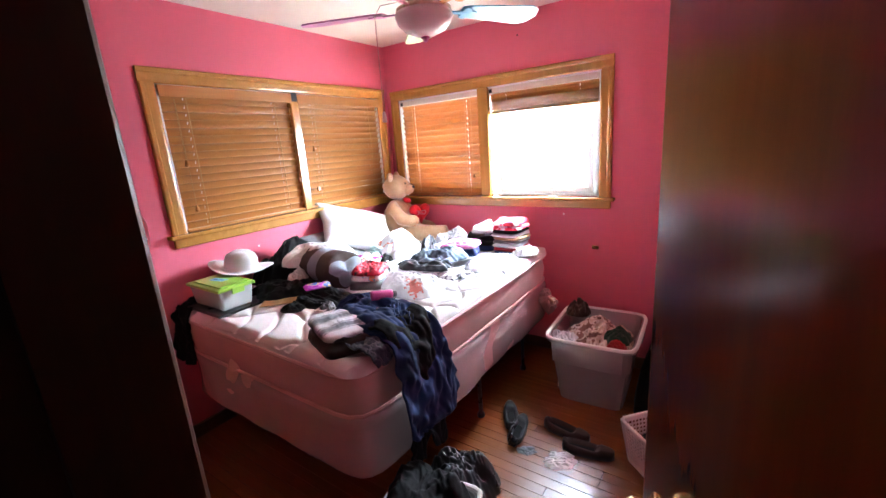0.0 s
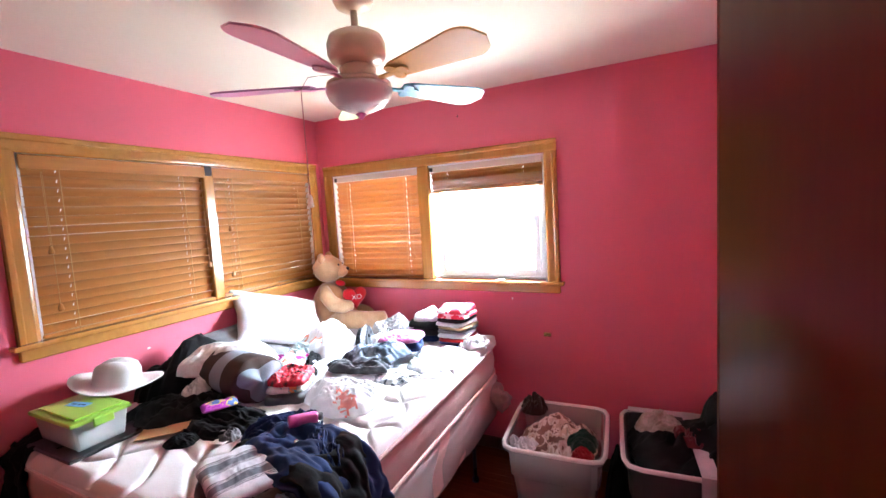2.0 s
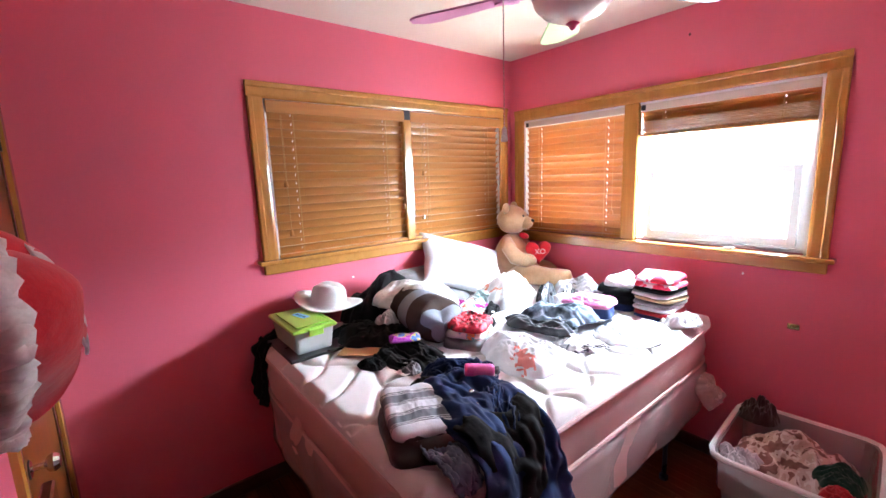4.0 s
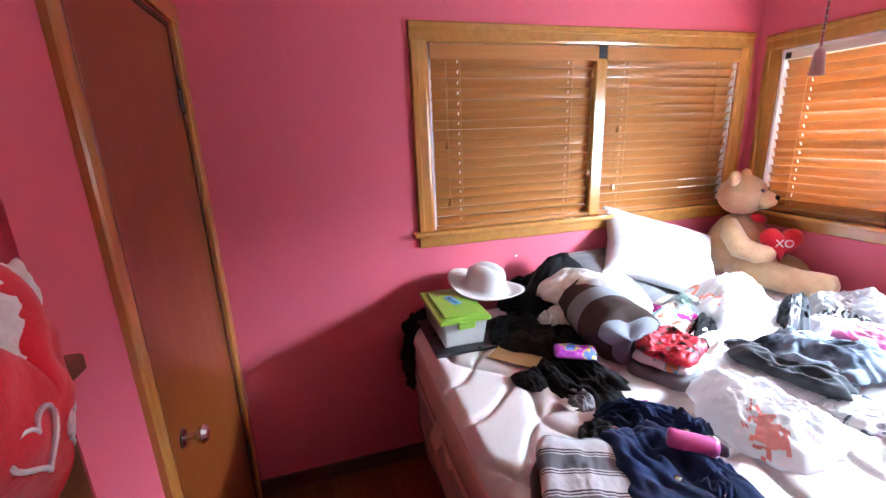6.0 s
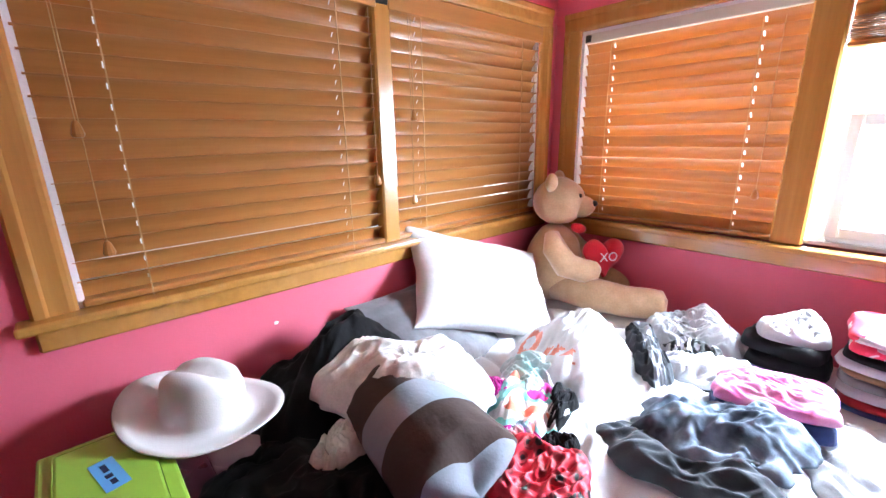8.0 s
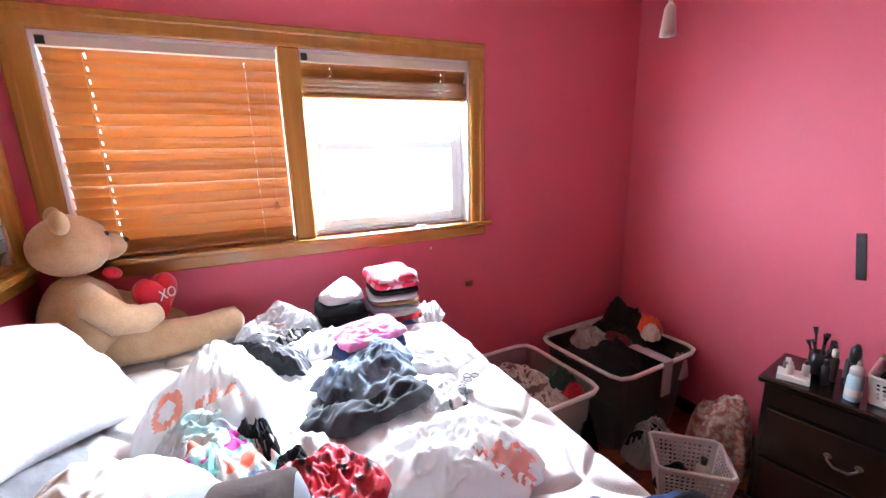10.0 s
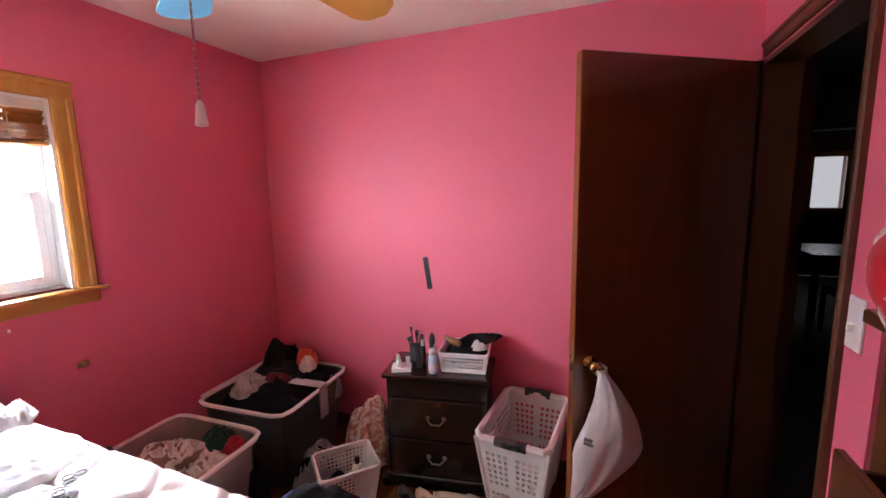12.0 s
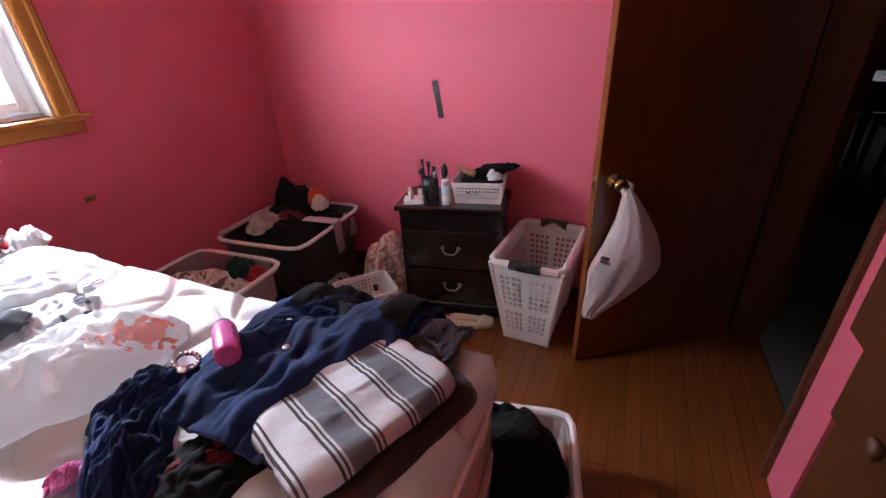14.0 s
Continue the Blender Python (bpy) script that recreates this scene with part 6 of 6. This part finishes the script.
def shoe(m, length, material, inner, label, group):
    s = base("shoe", m, label, "shoe", group)
    bm = bmesh.new()
    rows = []
    for i in range(17):
        t = i / 16
        w = 0.030 + 0.012 * math.sin(math.pi * min(1, t * 1.1)) - (0.012 if t < 0.08 else 0)
        if t > 0.85:
            w *= math.sqrt(max(0.02, 1 - ((t - 0.85) / 0.16) ** 2))
        h = 0.055 - 0.025 * t + (0.012 if t > 0.7 else 0)
        x = (t - 0.5) * length
        rows.append([bm.verts.new((x, -w, 0.0)), bm.verts.new((x, -w * 1.02, h * 0.7)), bm.verts.new((x, -w * 0.72, h)), bm.verts.new((x, -w * 0.55, h * (0.35 if 0.08 < t < 0.66 else 1.02))), bm.verts.new((x, w * 0.55, h * (0.35 if 0.08 < t < 0.66 else 1.02))), bm.verts.new((x, w * 0.72, h)), bm.verts.new((x, w * 1.02, h * 0.7)), bm.verts.new((x, w, 0.0))])
    for p, q in zip(rows, rows[1:]):
        for k in range(8):
            bm.faces.new((p[k], p[(k + 1) % 8], q[(k + 1) % 8], q[k]))
    bm.faces.new(rows[0])
    bm.faces.new(rows[-1])
    part("upper", bm, material, s, smooth=True, m=m)
    part("insole", boxes((-0.38 * length, 0.12 * length, -0.018, 0.018, 0.018, 0.024), bevel=0.003), inner, s, m=m)
    return s


shoe(pose(-0.02, 1.80, 0.001, 0, 0, -75), 0.235, SOLE, KRAFT, "cream ballet flat on the floor", "cream flats")
shoe(pose(-0.10, 1.90, 0.001, 0, 0, -120), 0.235, SOLE, KRAFT, "cream ballet flat on the floor", "cream flats")
shoe(pose(-0.13, 2.00, 0.001, 0, 0, -130), 0.24, BLACKPL, BLACK, "black flat shoe on the floor", "black flats")
shoe(pose(-0.98, 2.36, 0.001, 0, 0, 120), 0.24, BLACKPL, BLACK, "black shoe on the floor beside the bed", "black shoes")
shoe(pose(-0.90, 2.27, 0.001, 20, 0, 100), 0.24, BLACKPL, BLACK, "black shoe on the floor beside the bed", "black shoes")
shoe(pose(-0.66, 2.39, 0.001, 0, 0, -5), 0.25, BROWNC, BLACK, "dark brown sandal on the floor", "brown sandals")
shoe(pose(-0.52, 2.30, 0.001, 0, 0, 10), 0.25, BROWNC, BLACK, "dark brown sandal on the floor", "brown sandals")
heap("tissue", -0.62, 2.18, 0, 0.075, 0.06, 0.02, PAPER, 1.45, "crumpled tissue paper on the floor", "tissue", rz=20, ragged=0.4)
heap("lint", -0.80, 2.16, 0, 0.05, 0.03, 0.010, GREYC, 2.45, "small grey bit of cloth on the floor", "cloth", rz=20, ragged=0.4)

# ---- on the nightstand ----
def on_ns(x, y, rz=0.0):
    return MN @ pose(x, y, NH + 0.001, 0, 0, rz)


SKYBLUE = plain("pale_blue_can", (0.50, 0.66, 0.78), 0.3, 0.08)
c1 = base("spray_can", on_ns(0.045, 0.02), "pale blue and white spray can", "spray can")
part("body", lathe([(0.022, 0), (0.0235, 0.004), (0.0235, 0.085), (0.019, 0.098)], 20), SKYBLUE, c1, smooth=True, m=on_ns(0.045, 0.02))
part("band", lathe([(0.0238, 0.02), (0.0240, 0.022), (0.0240, 0.045), (0.0238, 0.047)], 20), WHITEPL, c1, smooth=True, m=on_ns(0.045, 0.02))
part("cap", lathe([(0.020, 0.0985), (0.020, 0.12), (0.016, 0.126)], 18), WHITEPL, c1, smooth=True, m=on_ns(0.045, 0.02))
tagged(part("carton", boxes((-0.04, 0.04, -0.05, 0.05, 0, 0.022), bevel=0.002), PAPER, None, m=on_ns(0.055, 0.19, 12)), "flat white carton on the nightstand", "carton")
for i, (x, y, r, h, mt, nm) in enumerate(((0.04, 0.20, 0.013, 0.05, CREAM, "cream"), (0.07, 0.16, 0.012, 0.06, WHITEPL, "white"), (0.09, 0.22, 0.015, 0.065, GREYC, "grey"), (0.10, 0.11, 0.014, 0.10, BLACKPL, "black"), (0.15, 0.10, 0.016, 0.13, BROWNC, "brown"), (0.16, 0.05, 0.014, 0.15, BLACKPL, "black"), (0.13, 0.03, 0.013, 0.12, PEACHBAG, "rose"), (0.21, 0.12, 0.017, 0.14, BLACKPL, "black"), (0.22, 0.06, 0.02, 0.11, GREYC, "grey"))):
    z0 = 0.023 if i < 2 else 0.0
    mm = on_ns(x, y) @ pose(0, 0, z0)
    o = base("cosmetic_bottle", mm, nm + " cosmetic bottle on the nightstand", "bottle", "cosmetic bottles")
    part("body", lathe([(r * 0.95, 0), (r, 0.003), (r, h * 0.68), (r * 0.6, h * 0.76)], 14), mt, o, smooth=True, m=mm)
    part("cap", lathe([(r * 0.62, h * 0.765), (r * 0.65, h * 0.95), (r * 0.5, h)], 12), BLACKPL if i % 2 else CREAM, o, smooth=True, m=mm)
mm = on_ns(0.19, 0.15)
cp = base("brush_cup", mm, "dark cup holding make-up brushes", "brush cup")
part("cup", lathe([(0.028, 0), (0.032, 0.003), (0.034, 0.085), (0.030, 0.086), (0.028, 0.01)], 18), BLACKPL, cp, smooth=True, m=mm)
for i in range(7):
    a = i * 0.9
    top_ = (0.03 * math.cos(a) * 1.4, 0.03 * math.sin(a) * 1.4, 0.15 + 0.03 * math.sin(i * 2))
    part("brush", tube([(0.01 * math.cos(a), 0.01 * math.sin(a), 0.008), tuple(0.8 * v for v in top_), top_], [0.003, 0.004, 0.010], 8), BLACKPL if i % 3 else BROWNC, cp, m=mm)
mm = on_ns(0.13, 0.045)
hbk = base("hair_brush", mm, "black round hair brush standing on the nightstand", "hair brush")
part("handle", tube([(0, 0, 0), (0.004, 0, 0.10)], 0.008, 8), BLACKPL, hbk, m=mm)
part("head", ball(0.022, 0.018, 0.045, 2, 0.1), BLACKPL, hbk, "bristly head", True, mm @ pose(0.006, 0, 0.135))
heap("scrunchie", 0, 0, 0, 0.10, 0.115, 0.09, BLACK, 3.15, "black scrunchies heaped in the basket", "scrunchie", m=NST @ pose(0, 0, 0.055), k=4, folds=0.6, ragged=0.15)
heap("cord", 0, 0, 0, 0.05, 0.13, 0.05, BLACK, 4.15, "black hair dryer cord trailing over the basket", "cord", m=NST @ pose(0.06, -0.06, 0.11, -10, 0, 20), folds=0.6, ragged=0.4)
heap("tissue", 0, 0, 0, 0.035, 0.04, 0.04, WHITE, 2.15, "white tissue in the basket", "tissue", m=NST @ pose(-0.03, -0.07, 0.11), folds=0.6)
hm = NST @ pose(-0.05, 0.02, 0.135, 0, 75, 70)
tagged(part("hair_brush", lathe([(0.006, 0), (0.016, 0.005), (0.018, 0.05), (0.012, 0.06), (0.009, 0.10)], 14), wood("brush_wood", (0.18, 0.08, 0.03), (0.34, 0.18, 0.07), "z"), None, "", True, hm), "brown wooden hair brush lying in the basket", "hair brush")

# ---- on walls and door ----
tagged(part("wall_strip", boxes((-0.004, 0.0, -0.016, 0.016, -0.095, 0.095), bevel=0.001), BLACKPL, None, m=pose(XE, 2.119, 1.088, -8, 0, 0)), "black strip stuck on the pink wall", "wall strip")
hk = base("wall_hook", pose(-0.762, YN, 0.835), "small brass bracket screwed to the pink wall", "wall bracket")
part("plate", boxes((-0.785, -0.738, YN - 0.005, YN, 0.822, 0.848), bevel=0.002), BRASS, hk, m=Matrix())
part("peg", lathe([(0.006, 0), (0.006, 0.012), (0.009, 0.016)], 10), BRASS, hk, m=pose(-0.768, YN - 0.005, 0.835, 90, 0, 0))
for i, (x, y, z) in enumerate(((XW + 0.001, 1.90, 1.035), (-0.98, YN - 0.001, 1.06), (-1.30, YN - 0.001, 2.27))):
    o = part("wall_scuff", soft(0.005, 0.007, 0.0015, i + 0.5, n=5, ring=16), PAPER if i < 2 else BROWNC, None, "", False, pose(x, y, z, 0, 90, 0) if i == 0 else pose(x, y, z, 90, 0, 0))
    tagged(o, "small chip in the wall paint", "paint chip", kind="structure")

# cloth bag on the door knob
KX, KY = MDOOR.to_3x3() @ Vector((1, 0, 0)), MDOOR.to_3x3() @ Vector((0, 1, 0))


def hung_bag():
    """Cloth tote hanging from a knob: pinched at the top, swelling and creased below, with a pointed lower corner."""
    bm = bmesh.new()
    rows = []
    n, seg = 40, 56
    for i in range(n + 1):
        t = i / n
        z = -0.57 * t
        half = 0.012 + 0.118 * min(1.0, (t / 0.55)) ** 0.9
        if t > 0.62:
            half *= 1 - 0.80 * ((t - 0.62) / 0.38) ** 1.1
        shift = 0.062 * math.sin(math.pi * min(1.0, t * 1.05)) - 0.075 * t * t
        dep = (0.010 + 0.038 * math.sin(math.pi * min(1, t * 1.05)))
        row = []
        for j in range(seg):
            a = 2 * math.pi * j / seg
            f = noise.noise(Vector((math.cos(a) * 3.2, t * 2.0, math.sin(a) * 1.5))) * 0.014 * min(1, t * 3) + 0.012 * min(1, t * 3) * (1 - abs(noise.noise(Vector((math.cos(a) * 4 + t * 2, t * 3.5, 3)))) * 2.4)
            row.append(bm.verts.new((shift + half * math.cos(a), (dep + f) * math.sin(a) + f * 0.6, z + 0.01 * noise.noise(Vector((math.cos(a) * 2, 0, t))))))
        rows.append(row)
    for p, q in zip(rows, rows[1:]):
        for j in range(seg):
            bm.faces.new((p[j], p[(j + 1) % seg], q[(j + 1) % seg], q[j]))
    bm.faces.new(rows[0])
    bm.faces.new(rows[-1])
    return bm


KN = MDOOR @ Vector((LEAF - 0.075, 0.095, 0.855))
MBAG = pose(KN.x, KN.y, KN.z, 0, 0, -72)
tb2 = base("tote_bag", MBAG, "white cloth bag hanging from the brass door knob", "tote bag")
part("body", hung_bag(), cloth("white_pinkish_canvas", (0.74, 0.66, 0.66), (0.66, 0.57, 0.58)), tb2, smooth=True, m=MBAG)
part("handle", tube([(-0.012, 0, -0.02), (-0.02, 0.02, 0.006), (0.0, 0.035, 0.018), (0.02, 0.02, 0.006), (0.012, 0, -0.02)], 0.007, 8), WHITE, tb2, m=MBAG)
part("print", boxes((0.015, 0.05, -0.052, -0.050, -0.27, -0.255), (0.02, 0.06, -0.052, -0.050, -0.285, -0.274), bevel=0.001), GREYC, tb2, "small grey print", m=MBAG @ pose(0, 0, 0, 0, 20, 0))

# ---- floor strips, last ----
plank_cache = {}


def plank(length):
    key = round(length, 2)
    if key not in plank_cache:
        bm = boxes((0, key - 0.0012, 0, 0.0555, -0.013, 0), bevel=0.0012)
        bmesh.ops.recalc_face_normals(bm, faces=bm.faces)
        me = bpy.data.meshes.new("plank")
        bm.to_mesh(me)
        bm.free()
        me.materials.append(FLOORWOOD)
        plank_cache[key] = me
    return plank_cache[key]


rng = random.Random(5)
y = YS - 0.12
while y < YN:
    x = XW
    first = True
    while x < XE - 0.01:
        ln = rng.choice((0.6, 0.8, 1.0, 1.2)) if first else rng.choice((0.9, 1.1, 1.3, 1.5))
        ln = min(ln, XE - x)
        first = False
        p = new("plank", plank(ln))
        p.parent = floor
        p.matrix_world = pose(x, y, rng.uniform(-0.0006, 0.0006))
        x += ln
    y += 0.0567
